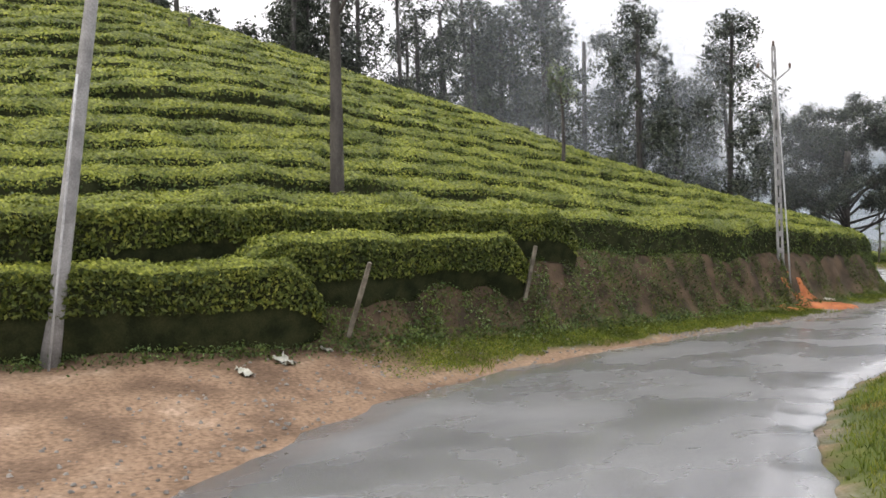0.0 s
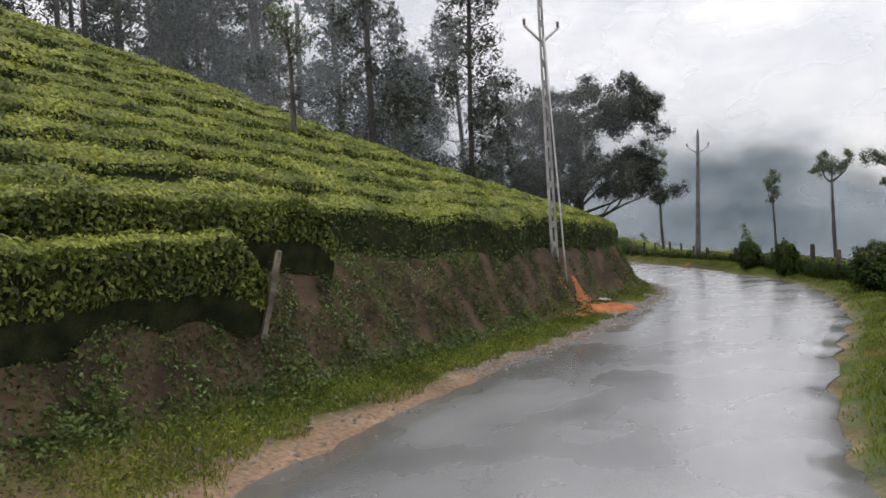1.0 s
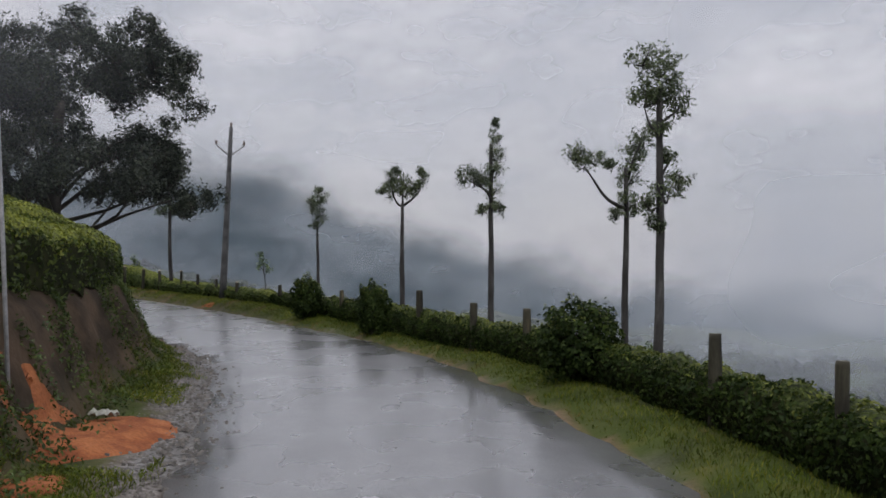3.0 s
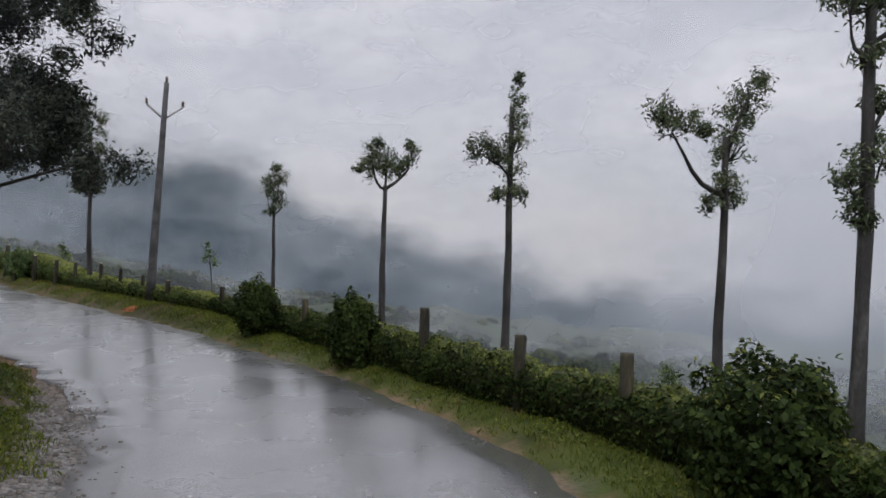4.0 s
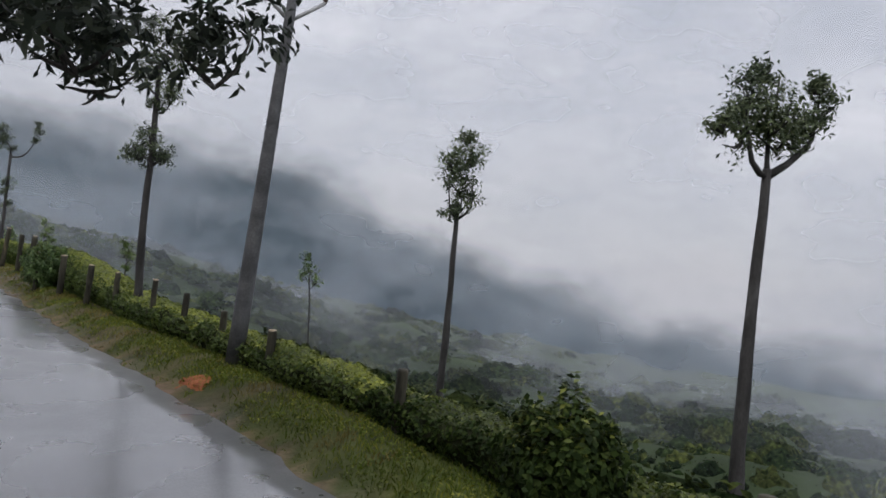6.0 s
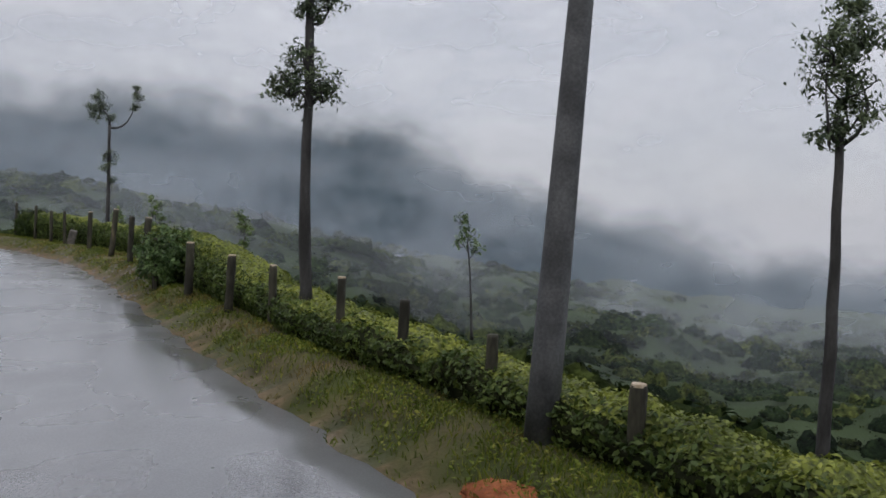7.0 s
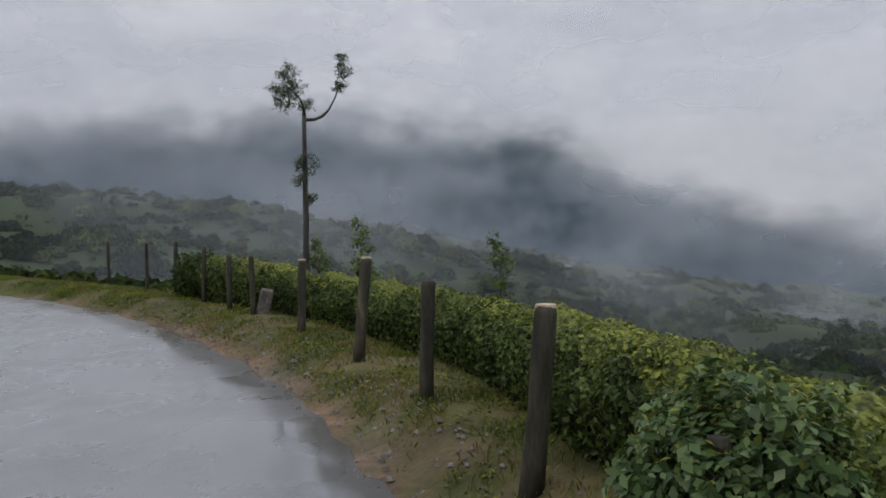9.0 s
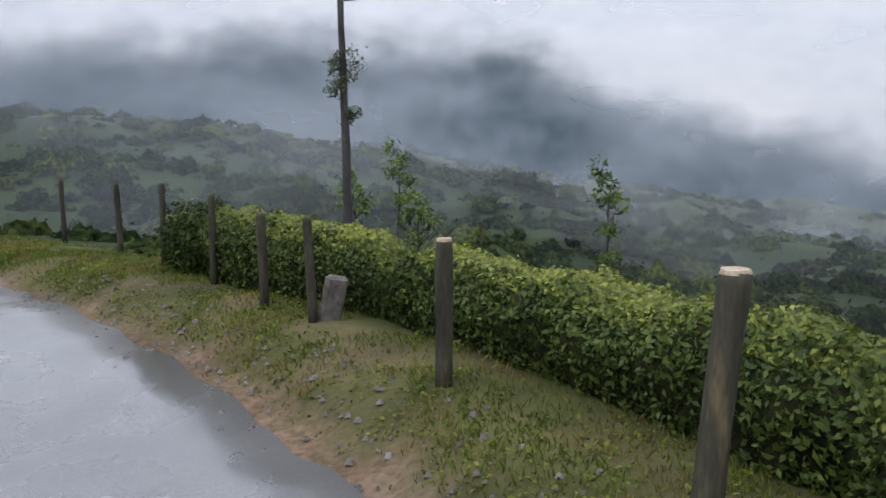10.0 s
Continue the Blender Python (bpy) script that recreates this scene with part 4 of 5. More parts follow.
for k, (x, y, top, rad, lx, ly, bright) in enumerate([(-38.05, 73.76, 1.58, 0.055, 0.03, 0, False), (-36.57, 72.36, 1.45, 0.06, 0.0, 0, False), (-35.6, 71.6, 1.48, 0.055, -0.03, 0, False), (-33.55, 69.51, 1.54, 0.075, 0.03, 0, True),
                                                     (-31.6, 67.2, 1.72, 0.085, 0.14, 0.0, True), (-29.95, 65.05, 1.6, 0.08, 0.02, 0.03, False), (-28.35, 62.45, 1.66, 0.088, 0.12, 0.0, True), (-25.7, 58.85, 1.33, 0.085, 0.02, 0, True),
                                                     (-24.2, 56.95, 1.26, 0.075, 0.05, 0, True), (-23.05, 55.75, 1.22, 0.065, 0, 0, True), (-21.5, 53.7, 1.28, 0.06, 0, 0, True), (-20.5, 52.5, 1.17, 0.065, 0.02, 0, False),
                                                     (-19.4, 51.15, 1.03, 0.06, 0, 0, False), (-18.2, 49.4, 0.97, 0.07, 0, 0, True), (-16.05, 46.3, 1.02, 0.07, 0, 0, False), (-13.5, 41.8, 1.07, 0.07, 0, 0, False),
                                                     (-11.2, 36.95, 1.32, 0.085, 0, 0, False), (-10.05, 34.5, 1.18, 0.085, 0, 0, False), (-9.15, 32.6, 1.2, 0.08, 0, 0, False), (-7.6, 26.65, 1.33, 0.085, 0, 0, False), (-7.25, 24.2, 1.32, 0.07, 0, 0, False),
                                                     (-39.9, 75.4, 1.62, 0.055, 0.04, 0, False), (-42.0, 77.2, 1.5, 0.055, 0, 0, False), (-44.2, 78.4, 1.5, 0.055, 0, 0, False), (-27.1, 60.4, 1.3, 0.06, 0, 0, False)]):
    fence_post(x, y, top, rad, ROUGH_POST if rad > 0.072 else THIN_POST, (lx, ly), k, bright)


# weathered tan wooden posts leaning on the bank
for k, (x, y, z, top, lx, ly) in enumerate([(-13.95, 7.85, 0.7, 2.03, 0.5, 0.18), (-14.97, 13.0, 0.6, 2.26, 0.5, 0.05)]):
    t = thing("bank_post", "weathered tan wooden post leaning out of the bank", "post", group="posts on the bank")
    pts = [(x + lx * q, y + ly * q, z + (top - z) * q) for q in (0, 0.4, 0.8, 1)]
    part("shaft", solid("shaft", [tube(pts, [0.055, 0.055, 0.053, 0.045], 4, 0.06, k)], False), TAN_POST, t)


# ---- loose things on the verge ----
def heap(x, y, wide, long, high, turn, seed):
    bm = bmesh.new()
    bmesh.ops.create_icosphere(bm, subdivisions=4, radius=1)
    c, s = math.cos(turn), math.sin(turn)
    for v in bm.verts:
        k = 1 + 0.25 * noise.noise(v.co * 2.1 + Vector((seed, 0, 0))) + 0.09 * noise.noise(v.co * 7)
        px, py = v.co.x * wide * k, v.co.y * long * k
        v.co = Vector((x + px * c - py * s, y + px * s + py * c, 0))
        v.co.z = 0
    co = np.array([v.co for v in bm.verts])
    gz = ground_z(co[:, 0], co[:, 1])
    for v, g in zip(bm.verts, gz):
        u = Vector(((v.co.x - x) * c + (v.co.y - y) * s, -(v.co.x - x) * s + (v.co.y - y) * c))
        q = max(0.0, 1 - (u.x / wide) ** 2 - (u.y / long) ** 2)
        v.co.z = g - 0.05 + high * q ** 0.8 * (1 + 0.3 * noise.noise(v.co * 2.5)) + 0.035 * noise.noise(v.co * 5) + 0.025 * noise.noise(v.co * 13)
    bmesh.ops.remove_doubles(bm, verts=bm.verts, dist=0.002)
    me = bpy.data.meshes.new("soil_mound")
    bm.to_mesh(me)
    bm.free()
    me.polygons.foreach_set("use_smooth", np.ones(len(me.polygons), bool))
    return me


tagged(part("soil_mound", heap(-15.1, 26.5, 0.75, 1.6, 0.15, -0.25, 3), RED_SOIL), "low mound of fresh orange-red soil at the foot of the pole", "soil")
tagged(part("soil_mound", heap(-15.0, 24.3, 0.4, 0.75, 0.12, -0.2, 8), RED_SOIL), "thin spill of orange-red soil over the verge grass", "soil")


tagged(part("soil_mound", heap(-19.2, 48.98, 0.28, 0.6, 0.1, 0.6, 5), RED_SOIL), "small patch of loose orange soil on the grass verge", "soil")


def crumpled(name, x, y, size, label, seed, lift=0.03):
    n = 9
    r = np.random.RandomState(seed)
    u, v = np.meshgrid(np.linspace(-1, 1, n), np.linspace(-1, 1, n), indexing="ij")
    px, py = x + u * size + r.normal(0, size * 0.09, u.shape), y + v * size * 0.6 + r.normal(0, size * 0.09, u.shape)
    pz = ground_z(px, py) + lift + np.abs(r.normal(0, size * 0.16, u.shape))
    low = np.stack([px, py, pz - 0.012], -1)
    top = np.stack([px, py, pz], -1)
    f = grid_faces(n, n)
    me = mesh_of(name, np.vstack([top.reshape(-1, 3), low.reshape(-1, 3)]), np.vstack([f, f[:, ::-1] + n * n]))
    tagged(part(name, me, SHEET), label, "litter", group="litter on the verge")


crumpled("plastic_sheet", -15.25, 27.1, 0.17, "crumpled white plastic sheet lying on the soil mound", 1, 0.15)
crumpled("plastic_bag", -13.6, 6.4, 0.2, "torn white plastic bag lying at the foot of the bank", 2)
crumpled("plastic_bag", -13.2, 5.5, 0.16, "flattened white plastic bag lying on the dirt", 3)
crumpled("plastic_bag", -13.95, 7.4, 0.12, "small white plastic wrapper caught in weeds", 4)
r = np.random.RandomState(5)
for k in range(26):
    on_left = k < 14
    line = LEFT_EDGE if on_left else RIGHT_EDGE
    q = line[(line[:, 1] > 3) & (line[:, 1] < 72)]
    p = q[r.randint(len(q))] + np.array([-1 if on_left else 1, 0.2]) * r.uniform(0.15, 0.8)
    v, f = block((1, 1, 1), bevel=0.22)
    s = r.uniform(0.03, 0.075)
    z = float(ground_z(np.array([p[0]]), np.array([p[1]]))[0])
    v = [(p[0] + a * s * 1.3, p[1] + b * s, z + c * s * 0.7 + s * 0.2) for a, b, c in np.array(v) * (1 + r.normal(0, 0.12, (len(v), 3)))]
    tagged(part("stone", solid("stone", [(v, f)], False), STONE), "grey broken stone lying on the verge", "stone", group="stones on the verges")


# ---- grass, bank scrub, valley growth ----
def blades(name, x, y, size, mat, label, seed, up=1.0):
    r = np.random.RandomState(seed)
    n = len(x)
    z = ground_z(x, y)
    a = r.rand(n) * 6.283
    h = size * (0.5 + r.rand(n))
    w = h * 0.05 + 0.003
    dx, dy = np.cos(a), np.sin(a)
    lx, ly = r.normal(0, 0.45, n) * h, r.normal(0, 0.45, n) * h
    v = np.stack([np.column_stack([x - dx * w, y - dy * w, z - 0.02]), np.column_stack([x + dx * w, y + dy * w, z - 0.02]),
                  np.column_stack([x + lx * 0.5 + dx * w * 0.7, y + ly * 0.5 + dy * w * 0.7, z + h * 0.65 * up]), np.column_stack([x + lx, y + ly, z + h * up])], 1)
    me = mesh_of(name, v.reshape(-1, 3), np.arange(4 * n).reshape(n, 4))
    tagged(part(name, me, mat), label, "grass", kind="stuff")


def strip_points(line, near, far, y0, y1, n, seed, side):
    """Random points in a band beside a line."""
    r = np.random.RandomState(seed)
    q = line[(line[:, 1] > y0) & (line[:, 1] < y1)]
    d = np.gradient(q, axis=0)
    d /= np.linalg.norm(d, axis=1)[:, None]
    i = r.randint(0, len(q), n)
    o = r.uniform(near, far, n) * side
    return q[i, 0] - d[i, 1] * o + r.normal(0, 0.25, n), q[i, 1] + d[i, 0] * o + r.normal(0, 0.25, n)


x, y = strip_points(LEFT_EDGE, 0.35, 1.7, 9, 40, 60000, 1, 1)
keep = (beside(x, y, LEFT_EDGE) > 0.4 + 0.35 * waves(x, y, 2.1, 31)) & (beside(x, y, BANK_FOOT) < 0.3) & ~((np.abs(y - 27) < 1.9) & (np.abs(x + 15.1) < 0.9))
blades("verge_grass", x[keep], y[keep], 0.055, GRASS, "short wet grass on the verge under the bank", 1)
x, y = strip_points(RIGHT_EDGE, 0.25, 2.4, 2, 78, 140000, 2, -1)
keep = (-beside(x, y, RIGHT_EDGE) > 0.12 + 0.22 * waves(x, y, 1.8, 32)) & (waves(x, y, 3.3, 34) > -0.75 + 0.3 * step01(62, 66, y) * (1 - step01(73, 77, y)))
x, y = x[keep], y[keep]
bare = (waves(x, y, 2.4, 41) > 0.2) & (y > 48) & (np.random.RandomState(8).rand(len(x)) < 0.5)
x, y = x[~bare], y[~bare]
dry = waves(x, y, 2.6, 33) > 0.75 - 0.45 * step01(46, 54, y)
hx, hy = strip_points(LEFT_EDGE, 0.5, 1.9, 8, 40, 26000, 65, 1)
keep = (beside(hx, hy, LEFT_EDGE) > 0.5 + 0.3 * waves(hx, hy, 2.1, 31)) & (beside(hx, hy, BANK_FOOT) < 0.2) & ~((np.abs(hy - 27) < 1.9) & (np.abs(hx + 15.1) < 0.9))
hx, hy = hx[keep], hy[keep]
at = np.column_stack([hx, hy, ground_z(hx, hy) + np.random.RandomState(66).uniform(0.01, 0.06, len(hx))])
tagged(part("verge_herbs", leaf_mesh("verge_herbs", at, np.tile([0, 0, 1.0], (len(at), 1)), 0.05, 0.5, 0.5, 67), GRASS), "low creeping weeds in the grass under the bank", "weeds", kind="stuff")
hx, hy = strip_points(RIGHT_EDGE, 0.2, 2.0, 30, 78, 52000, 61, -1)
keep = (-beside(hx, hy, RIGHT_EDGE) > 0.15) & (waves(hx, hy, 2.4, 41) < 0.25) & (waves(hx, hy, 0.9, 62) > -0.35)
hx, hy = hx[keep], hy[keep]
at = np.column_stack([hx, hy, ground_z(hx, hy) + np.random.RandomState(63).uniform(0, 0.05, len(hx))])
tagged(part("verge_herbs", leaf_mesh("verge_herbs", at, np.tile([0, 0, 1.0], (len(at), 1)), 0.045, 0.55, 0.5, 64), GRASS), "low creeping weeds among the verge grass", "weeds", kind="stuff")
blades("valley_verge_grass", x[~dry], y[~dry], 0.05, GRASS, "rough wet grass between road and hedge", 2)
blades("dry_grass", x[dry], y[dry], 0.05, STRAW, "yellowed dry grass tufts between road and hedge", 3)
x, y = strip_points(BANK_FOOT, -0.1, 1.1, -2, 40, 60000, 3, 1)
keep = waves(x, y, 1.9, 35) > -0.55 + 0.55 * step01(19, 24, y)
x, y = x[keep], y[keep]
at = np.column_stack([x, y, ground_z(x, y) + np.random.RandomState(4).uniform(0, 0.26, len(x)) ** 1.3])
tagged(part("bank_scrub", leaf_mesh("bank_scrub", at, np.tile([0.8, 0, 0.5], (len(at), 1)), 0.065, 0.45, 0.9, 9), TEA_DARK), "ferns and dark weeds clinging to the earth bank", "scrub", kind="stuff")
x, y = strip_points(BANK_FOOT, -0.25, 0.35, 5, 26, 9000, 5, 1)
at = np.column_stack([x, y, ground_z(x, y) + np.random.RandomState(6).uniform(0, 0.25, len(x))])
keep = waves(x, y, 2.3, 36) > 0.1
tagged(part("roadside_weeds", leaf_mesh("roadside_weeds", at[keep], np.tile([0.5, 0, 0.8], (keep.sum(), 1)), 0.08, 0.5, 0.7, 10), TEA_DARK), "green weeds growing at the foot of the bank", "weeds", kind="stuff")


def crowns(name, x, y, s, tall, leaf, per, rings, skin, label, seed):
    """Bushes and tree tops of uneven, lobed outline with loose leaves round them, joined."""
    r = np.random.RandomState(seed)
    n, sides = len(x), 9
    z = ground_z(x, y)
    el, az = np.linspace(0.0, 1.5, rings), np.linspace(0, 6.2832, sides, endpoint=False)
    e, a = np.meshgrid(el, az, indexing="ij")
    way = np.stack([np.cos(e) * np.cos(a), np.cos(e) * np.sin(a), np.sin(e)], -1).reshape(-1, 3)
    p1, p2 = r.rand(n, 1) * 6.28, r.rand(n, 1) * 6.28

    def reach(v):
        return 1 + 0.25 * np.sin(v[..., 0] * 5 + p1) * np.sin(v[..., 1] * 5 + p2) + 0.14 * np.sin(v[..., 2] * 9 + v[..., 0] * 8 + p2)
    v = np.broadcast_to(way, (n, len(way), 3))
    stretch = np.stack([np.ones(n), np.ones(n), tall], 1)[:, None, :]
    k = reach(v) * (1 + 0.045 * r.normal(0, 1, (n, len(way)))) * s[:, None] * 0.86
    foot = np.stack([x, y, z - 0.3 * s], 1)[:, None, :]
    body = v * k[:, :, None] * stretch + foot
    f = grid_faces(rings, sides, True)
    f = (f[None] + (len(way) * np.arange(n))[:, None, None]).reshape(-1, 4)
    w = r.normal(0, 1, (n, per, 3))
    w /= np.linalg.norm(w, axis=2)[:, :, None]
    w[:, :, 2] = np.abs(w[:, :, 2])
    q = w * (reach(w) * r.uniform(0.82, 1.08, (n, per)) * s[:, None])[:, :, None] * stretch + foot
    lm = leaf_mesh(name, q.reshape(-1, 3), (w + (0, 0, 0.3)).reshape(-1, 3), leaf, 0.75, 0.45, seed)
    lv = np.zeros(len(lm.vertices) * 3, np.float32)
    lm.vertices.foreach_get("co", lv)
    lv = lv.reshape(-1, 3)
    verts = np.vstack([body.reshape(-1, 3), lv])
    me = mesh_of(name, verts, np.vstack([f[:, ::-1], np.arange(len(lv)).reshape(-1, 4) + len(body) * len(way)]), True)
    bpy.data.meshes.remove(lm)
    tagged(part(name, me, skin), label, "scrub", kind="stuff")


def valley_spots(n, near, far, gaps, seed):
    """Places beyond the road, thinner with distance, with clearings."""
    r = np.random.RandomState(seed)
    reach = far + 60
    x, y = r.uniform(-40 - reach, min(30 + reach, 160), n * 8), r.uniform(20, 90 + reach, n * 8)
    d = -beside(x, y, RIGHT_EDGE)
    keep = (d > near) & (d < far) & (r.rand(n * 8) < np.clip((near + 12) / np.maximum(d, 1), 0.03, 1) ** 0.8) & (waves(x, y, 31, 60) > gaps)
    x, y = x[keep][:n], y[keep][:n]
    return x, y, r.rand(len(x))


x, y = strip_points(RIGHT_EDGE, 2.9, 16, 24, 80, 2600, 11, -1)
x2, y2 = strip_points(RIGHT_EDGE, 12, 48, 24, 80, 2600, 12, -1)
x, y = np.concatenate([x, x2]), np.concatenate([y, y2])
free = -beside(x, y, RIGHT_EDGE) > 2.7
x, y = x[free], y[free]
q = np.random.RandomState(11).rand(len(x))
crowns("valley_scrub", x, y, 0.26 + 0.45 * q ** 2, 0.55 + 0.3 * q, 0.14, 24, 4, SCRUB, "low tea and scrub bushes covering the slope below the road", 11)
x, y, q = valley_spots(4200, 24, 125, -0.85, 12)
keep = (np.degrees(np.arctan2(x + 25, y - 55)) < 14 + 30 * q) | (np.hypot(x + 25, y - 55) > 90)
x, y, q = x[keep], y[keep], q[keep]
crowns("valley_woods", x, y, 0.6 + 1.5 * q ** 2.5, 0.65 + 0.35 * q, 0.26, 60, 6, WOODS, "dense dark green tree tops on the valley slopes", 12)
x, y, q = valley_spots(4200, 80, 330, -0.95, 13)
crowns("far_woods", x, y, 1.4 + 2.6 * q ** 2, 0.6 + 0.35 * q, 0.6, 24, 5, WOODS, "wooded hillside far across the valley", 13)
# undergrowth between the trees on the back of the spur
r = np.random.RandomState(91)
x, y = r.uniform(-52, -19, 620), r.uniform(8, 50, 620)
keep = (ground_z(x, y) + 0.9 < tea_top(x, y, beside(x, y, BANK_FOOT)) + 0.2) & (beside(x, y, BANK_FOOT) > np.interp(y, [8, 12, 20, 30, 38, 50], [20, 17, 12, 8, 5.5, 4.5]))
x, y = x[keep], y[keep]
crowns("ridge_undergrowth", x, y, 0.9 + 1.0 * r.rand(len(x)) ** 1.5, 0.9 + 0.5 * r.rand(len(x)), 0.2, 150, 5, DARK_MASS, "dark shrubs and young trees crowding the ridge", 14)
x, y = strip_points(BANK_FOOT, -0.1, 0.9, -2, 30, 16000, 13, 1)
keep = waves(x, y, 1.4, 37) > 0.1 + 0.4 * step01(17, 22, y)
at = np.column_stack([x, y, ground_z(x, y) + np.random.RandomState(14).uniform(0, 0.22, len(x))])[keep]
tagged(part("bank_weeds", leaf_mesh("bank_weeds", at, np.tile([0.8, 0, 0.6], (len(at), 1)), 0.06, 0.5, 0.8, 15), BROAD), "patches of greener weeds on the shaded bank", "weeds", kind="stuff")

# a stone slab leaning by a thin post
t = thing("stone_slab", "rough brown stone slab leaning against a thin fence post", "stone")
v, f = block((0.26, 0.12, 0.62), bevel=0.035)
m = Matrix.Translation((-35.42, 71.75, 0.5)) @ Matrix.Rotation(radians(14), 4, "Y") @ Matrix.Rotation(radians(35), 4, "Z")
part("slab", solid("slab", [([tuple(m @ Vector(q)) for q in v], f)], False), STONE, t)

# loose chippings along the broken edge of the tarmac
x, y = strip_points(LEFT_EDGE, -0.1, 0.65, 16, 37, 2600, 21, 1)
x2, y2 = strip_points(LEFT_EDGE, -0.05, 2.6, 1, 16, 650, 23, 1)
x3, y3 = strip_points(RIGHT_EDGE, -0.05, 0.9, 60, 74, 700, 24, -1)
x, y = np.concatenate([x, x2, x3]), np.concatenate([y, y2, y3])
r = np.random.RandomState(22)
s = r.uniform(0.008, 0.03, len(x))
z = np.maximum(ground_z(x, y), 0.0)
corner = np.array([(-1, -1, 0), (1, -0.8, 0), (1.1, 1, 0), (-0.9, 1, 0), (-0.5, -0.5, 1), (0.6, -0.4, 1), (0.5, 0.6, 1), (-0.6, 0.4, 1)], float)
v = corner[None] * s[:, None, None] * (1 + r.normal(0, 0.2, (len(x), 8, 1))) + np.stack([x, y, z], 1)[:, None]
quad = np.array([(0, 1, 5, 4), (1, 2, 6, 5), (2, 3, 7, 6), (3, 0, 4, 7), (4, 5, 6, 7)])
me = mesh_of("chippings", v.reshape(-1, 3), (quad[None] + 8 * np.arange(len(x))[:, None, None]).reshape(-1, 4))
tagged(part("chippings", me, STONE), "loose grey stone chippings along the broken tarmac edge", "gravel", kind="stuff")


# ---- haze sheets and glowing mountain backdrop ----
def painted_mountains():
    """Glowing backdrop of far wooded mountains, with haze and low cloud painted in."""
    m = bpy.data.materials.new("glowing_hazy_mountains")
    m.use_nodes = True
    n, l = m.node_tree.nodes, m.node_tree.links
    n.remove(n["Principled BSDF"])
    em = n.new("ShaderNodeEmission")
    tr = n.new("ShaderNodeBsdfTransparent")
    mix = n.new("ShaderNodeMixShader")
    a = n.new("ShaderNodeAttribute")
    a.attribute_name = "thick"
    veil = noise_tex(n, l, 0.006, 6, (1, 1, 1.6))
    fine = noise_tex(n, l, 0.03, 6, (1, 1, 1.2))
    # cloud is painted by noise that fades the glow out in uneven banks
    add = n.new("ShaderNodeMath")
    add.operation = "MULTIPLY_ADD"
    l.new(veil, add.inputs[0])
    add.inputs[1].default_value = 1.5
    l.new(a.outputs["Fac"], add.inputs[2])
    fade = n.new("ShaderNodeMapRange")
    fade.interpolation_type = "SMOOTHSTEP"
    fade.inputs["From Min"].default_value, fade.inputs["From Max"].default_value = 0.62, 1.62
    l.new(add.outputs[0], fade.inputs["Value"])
    # distance haze is put into the blue-grey glow colour
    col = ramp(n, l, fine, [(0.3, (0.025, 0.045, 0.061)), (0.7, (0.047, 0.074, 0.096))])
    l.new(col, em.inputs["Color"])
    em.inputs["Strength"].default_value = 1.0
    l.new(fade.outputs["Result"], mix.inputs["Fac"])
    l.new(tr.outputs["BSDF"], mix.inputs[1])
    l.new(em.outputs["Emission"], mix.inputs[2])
    l.new(mix.outputs["Shader"], n["Material Output"].inputs["Surface"])
    return m


def build_backdrop():
    """A wide curved screen painted as mountain side, 1.5 km off."""
    azs = np.linspace(-110, 100, 211)
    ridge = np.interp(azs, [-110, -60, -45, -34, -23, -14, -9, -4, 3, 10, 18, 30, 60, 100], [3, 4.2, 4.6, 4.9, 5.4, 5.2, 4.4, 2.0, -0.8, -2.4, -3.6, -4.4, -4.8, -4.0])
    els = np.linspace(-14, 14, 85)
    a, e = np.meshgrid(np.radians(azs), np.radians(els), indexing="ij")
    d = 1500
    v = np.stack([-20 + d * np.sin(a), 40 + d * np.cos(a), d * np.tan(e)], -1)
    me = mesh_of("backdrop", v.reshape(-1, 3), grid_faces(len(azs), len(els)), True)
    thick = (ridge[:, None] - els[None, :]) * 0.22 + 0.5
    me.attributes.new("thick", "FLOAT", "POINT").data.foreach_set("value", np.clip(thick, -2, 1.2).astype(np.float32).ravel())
    tagged(part("backdrop", me, painted_mountains()), "glowing backdrop painted as distant blue-grey mountains half hidden in low cloud", "mountains", kind="structure")


build_backdrop()


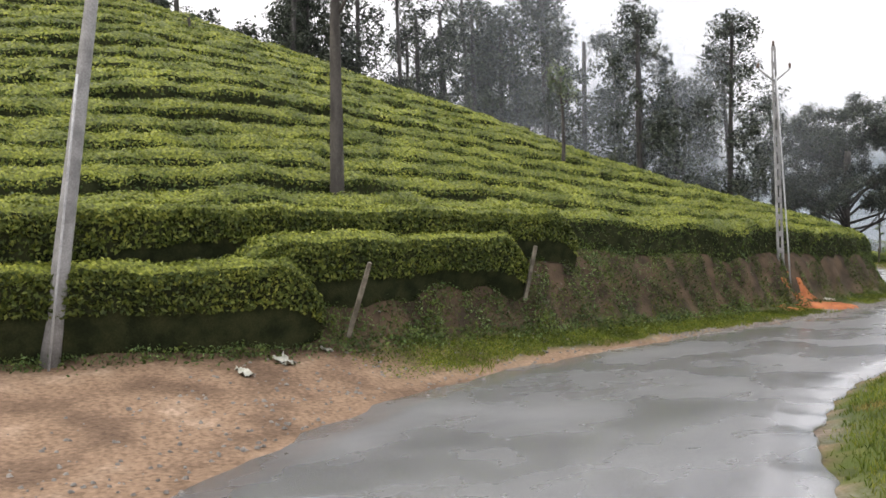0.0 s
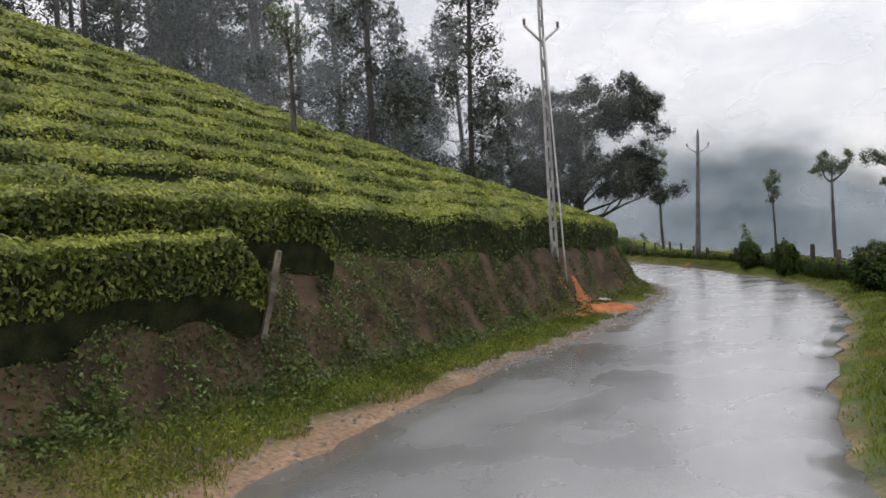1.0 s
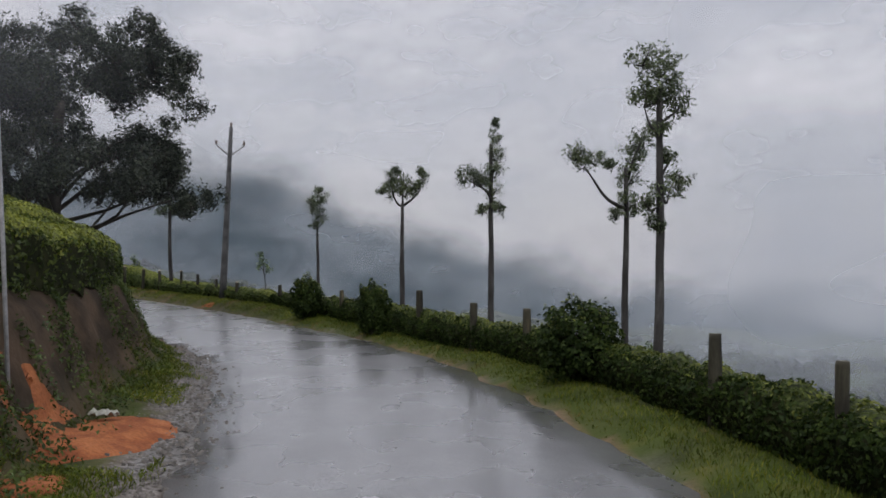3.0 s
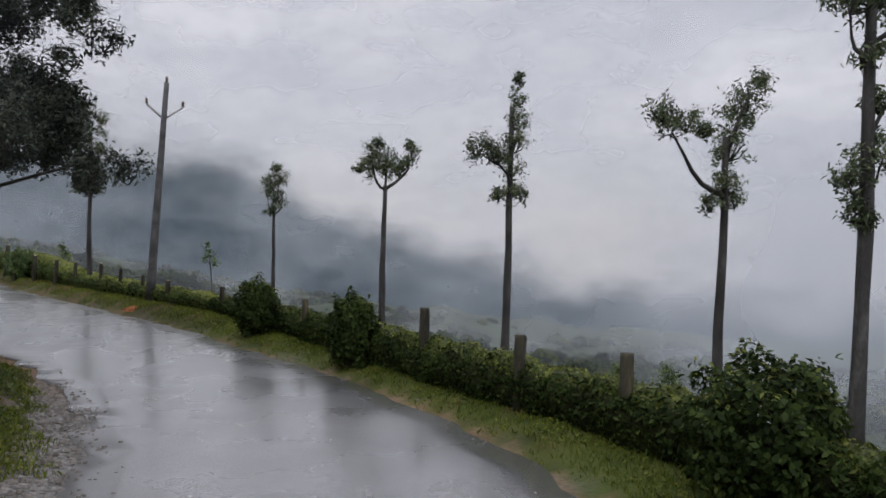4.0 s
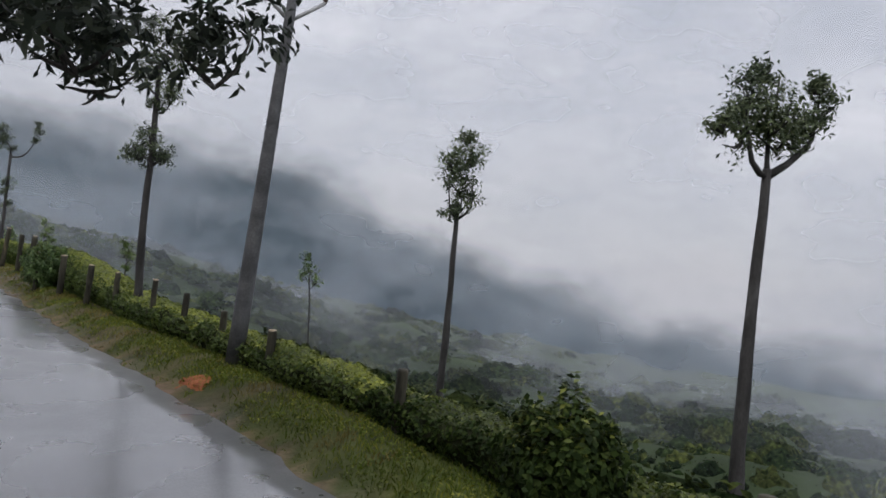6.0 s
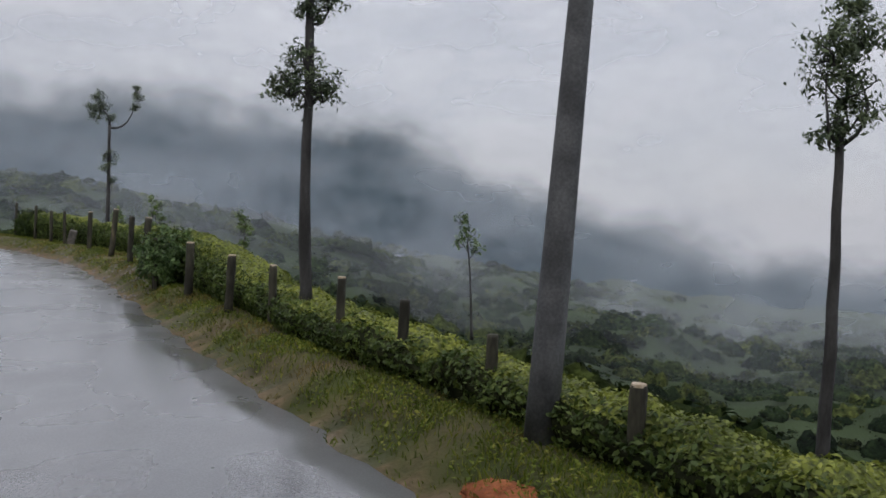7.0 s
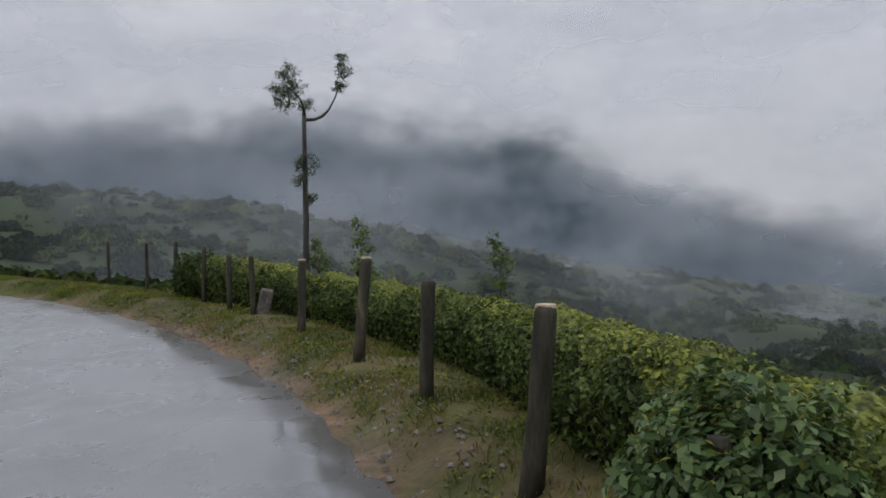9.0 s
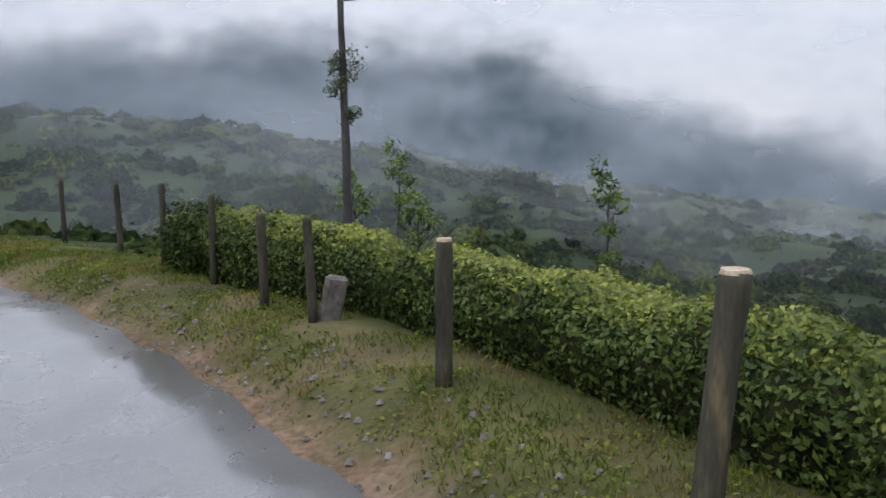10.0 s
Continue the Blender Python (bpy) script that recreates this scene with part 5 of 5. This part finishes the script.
def haze_sheet_material():
    """Haze painted on sheets: mostly see-through white, stronger where the noise is high."""
    m = bpy.data.materials.new("painted_haze")
    m.use_nodes = True
    n, l = m.node_tree.nodes, m.node_tree.links
    n.remove(n["Principled BSDF"])
    di, tl, tr = n.new("ShaderNodeBsdfDiffuse"), n.new("ShaderNodeBsdfTranslucent"), n.new("ShaderNodeBsdfTransparent")
    for s in (di, tl):
        s.inputs["Color"].default_value = (0.80, 0.86, 0.95, 1)
    half, mix = n.new("ShaderNodeMixShader"), n.new("ShaderNodeMixShader")
    half.inputs["Fac"].default_value = 0.5
    a = n.new("ShaderNodeAttribute")
    a.attribute_name = "thick"
    bank = n.new("ShaderNodeMapRange")
    bank.interpolation_type = "SMOOTHSTEP"
    bank.inputs["From Min"].default_value, bank.inputs["From Max"].default_value = 0.3, 0.7
    bank.inputs["To Min"].default_value, bank.inputs["To Max"].default_value = 0.0, 2.4
    l.new(noise_tex(n, l, 0.022, 3, (1, 1, 2.2)), bank.inputs["Value"])
    mul = n.new("ShaderNodeMath")
    mul.operation, mul.use_clamp = "MULTIPLY", True
    l.new(a.outputs["Fac"], mul.inputs[0])
    l.new(bank.outputs["Result"], mul.inputs[1])
    l.new(di.outputs[0], half.inputs[1])
    l.new(tl.outputs[0], half.inputs[2])
    l.new(mul.outputs[0], mix.inputs["Fac"])
    l.new(tr.outputs[0], mix.inputs[1])
    l.new(half.outputs[0], mix.inputs[2])
    l.new(mix.outputs[0], n["Material Output"].inputs["Surface"])
    return m


HAZE_SHEET = haze_sheet_material()


def haze_sheet(centre, radius, az0, az1, low, high, thin, cloud, cloud_from):
    """One curved see-through sheet standing in for haze, stronger towards its top."""
    azs = np.radians(np.linspace(az0, az1, 90))
    q = np.linspace(0, 1, 26)
    a, h = np.meshgrid(azs, q, indexing="ij")
    r = radius * (1 + 0.05 * np.sin(a * 7 + radius) + 0.03 * np.sin(a * 17 + radius * 2))
    z = low + (high - low) * h
    v = np.stack([centre[0] + r * np.sin(a), centre[1] + r * np.cos(a), z], -1)
    me = mesh_of("mist", v.reshape(-1, 3), grid_faces(len(azs), len(q)), True)
    edge = np.minimum(1, np.minimum(a - azs[0], azs[-1] - a) / 0.35)
    thick = (thin + (cloud - thin) * step01(cloud_from, high * 0.95, z)) * edge * step01(0, 0.15, h) * (1 - step01(0.8, 1.0, h))
    me.attributes.new("thick", "FLOAT", "POINT").data.foreach_set("value", thick.astype(np.float32).ravel())
    tagged(part("mist", me, HAZE_SHEET), "see-through curved sheet standing in for haze", "mist", group="mist over the valley", kind="stuff")


for radius, low, high, thin, cloud, start in ((58, -30, 40, 0.008, 0.03, 3), (80, -30, 40, 0.022, 0.06, 3), (115, -50, 60, 0.048, 0.13, 3), (170, -60, 90, 0.085, 0.19, 4), (260, -100, 130, 0.13, 0.27, 8)):
    haze_sheet((-30, 60), radius, -75, 110, low, high, thin, cloud, start)
# extra haze sheets on the open valley side, arc fitted to the camera's view
haze_sheet((-10, 40), 30, 18, 118, -22, 12, 0.16, 0.10, 2)
haze_sheet((-10, 40), 46, 18, 118, -30, 16, 0.18, 0.12, 2)
# two more sheets pale the trees behind the tea slope
haze_sheet((-6, 12), 41, -120, -27, 0, 34, 0.40, 0.40, 8)
haze_sheet((-6, 12), 25.5, -78, -24, 2, 30, 0.13, 0.2, 8)
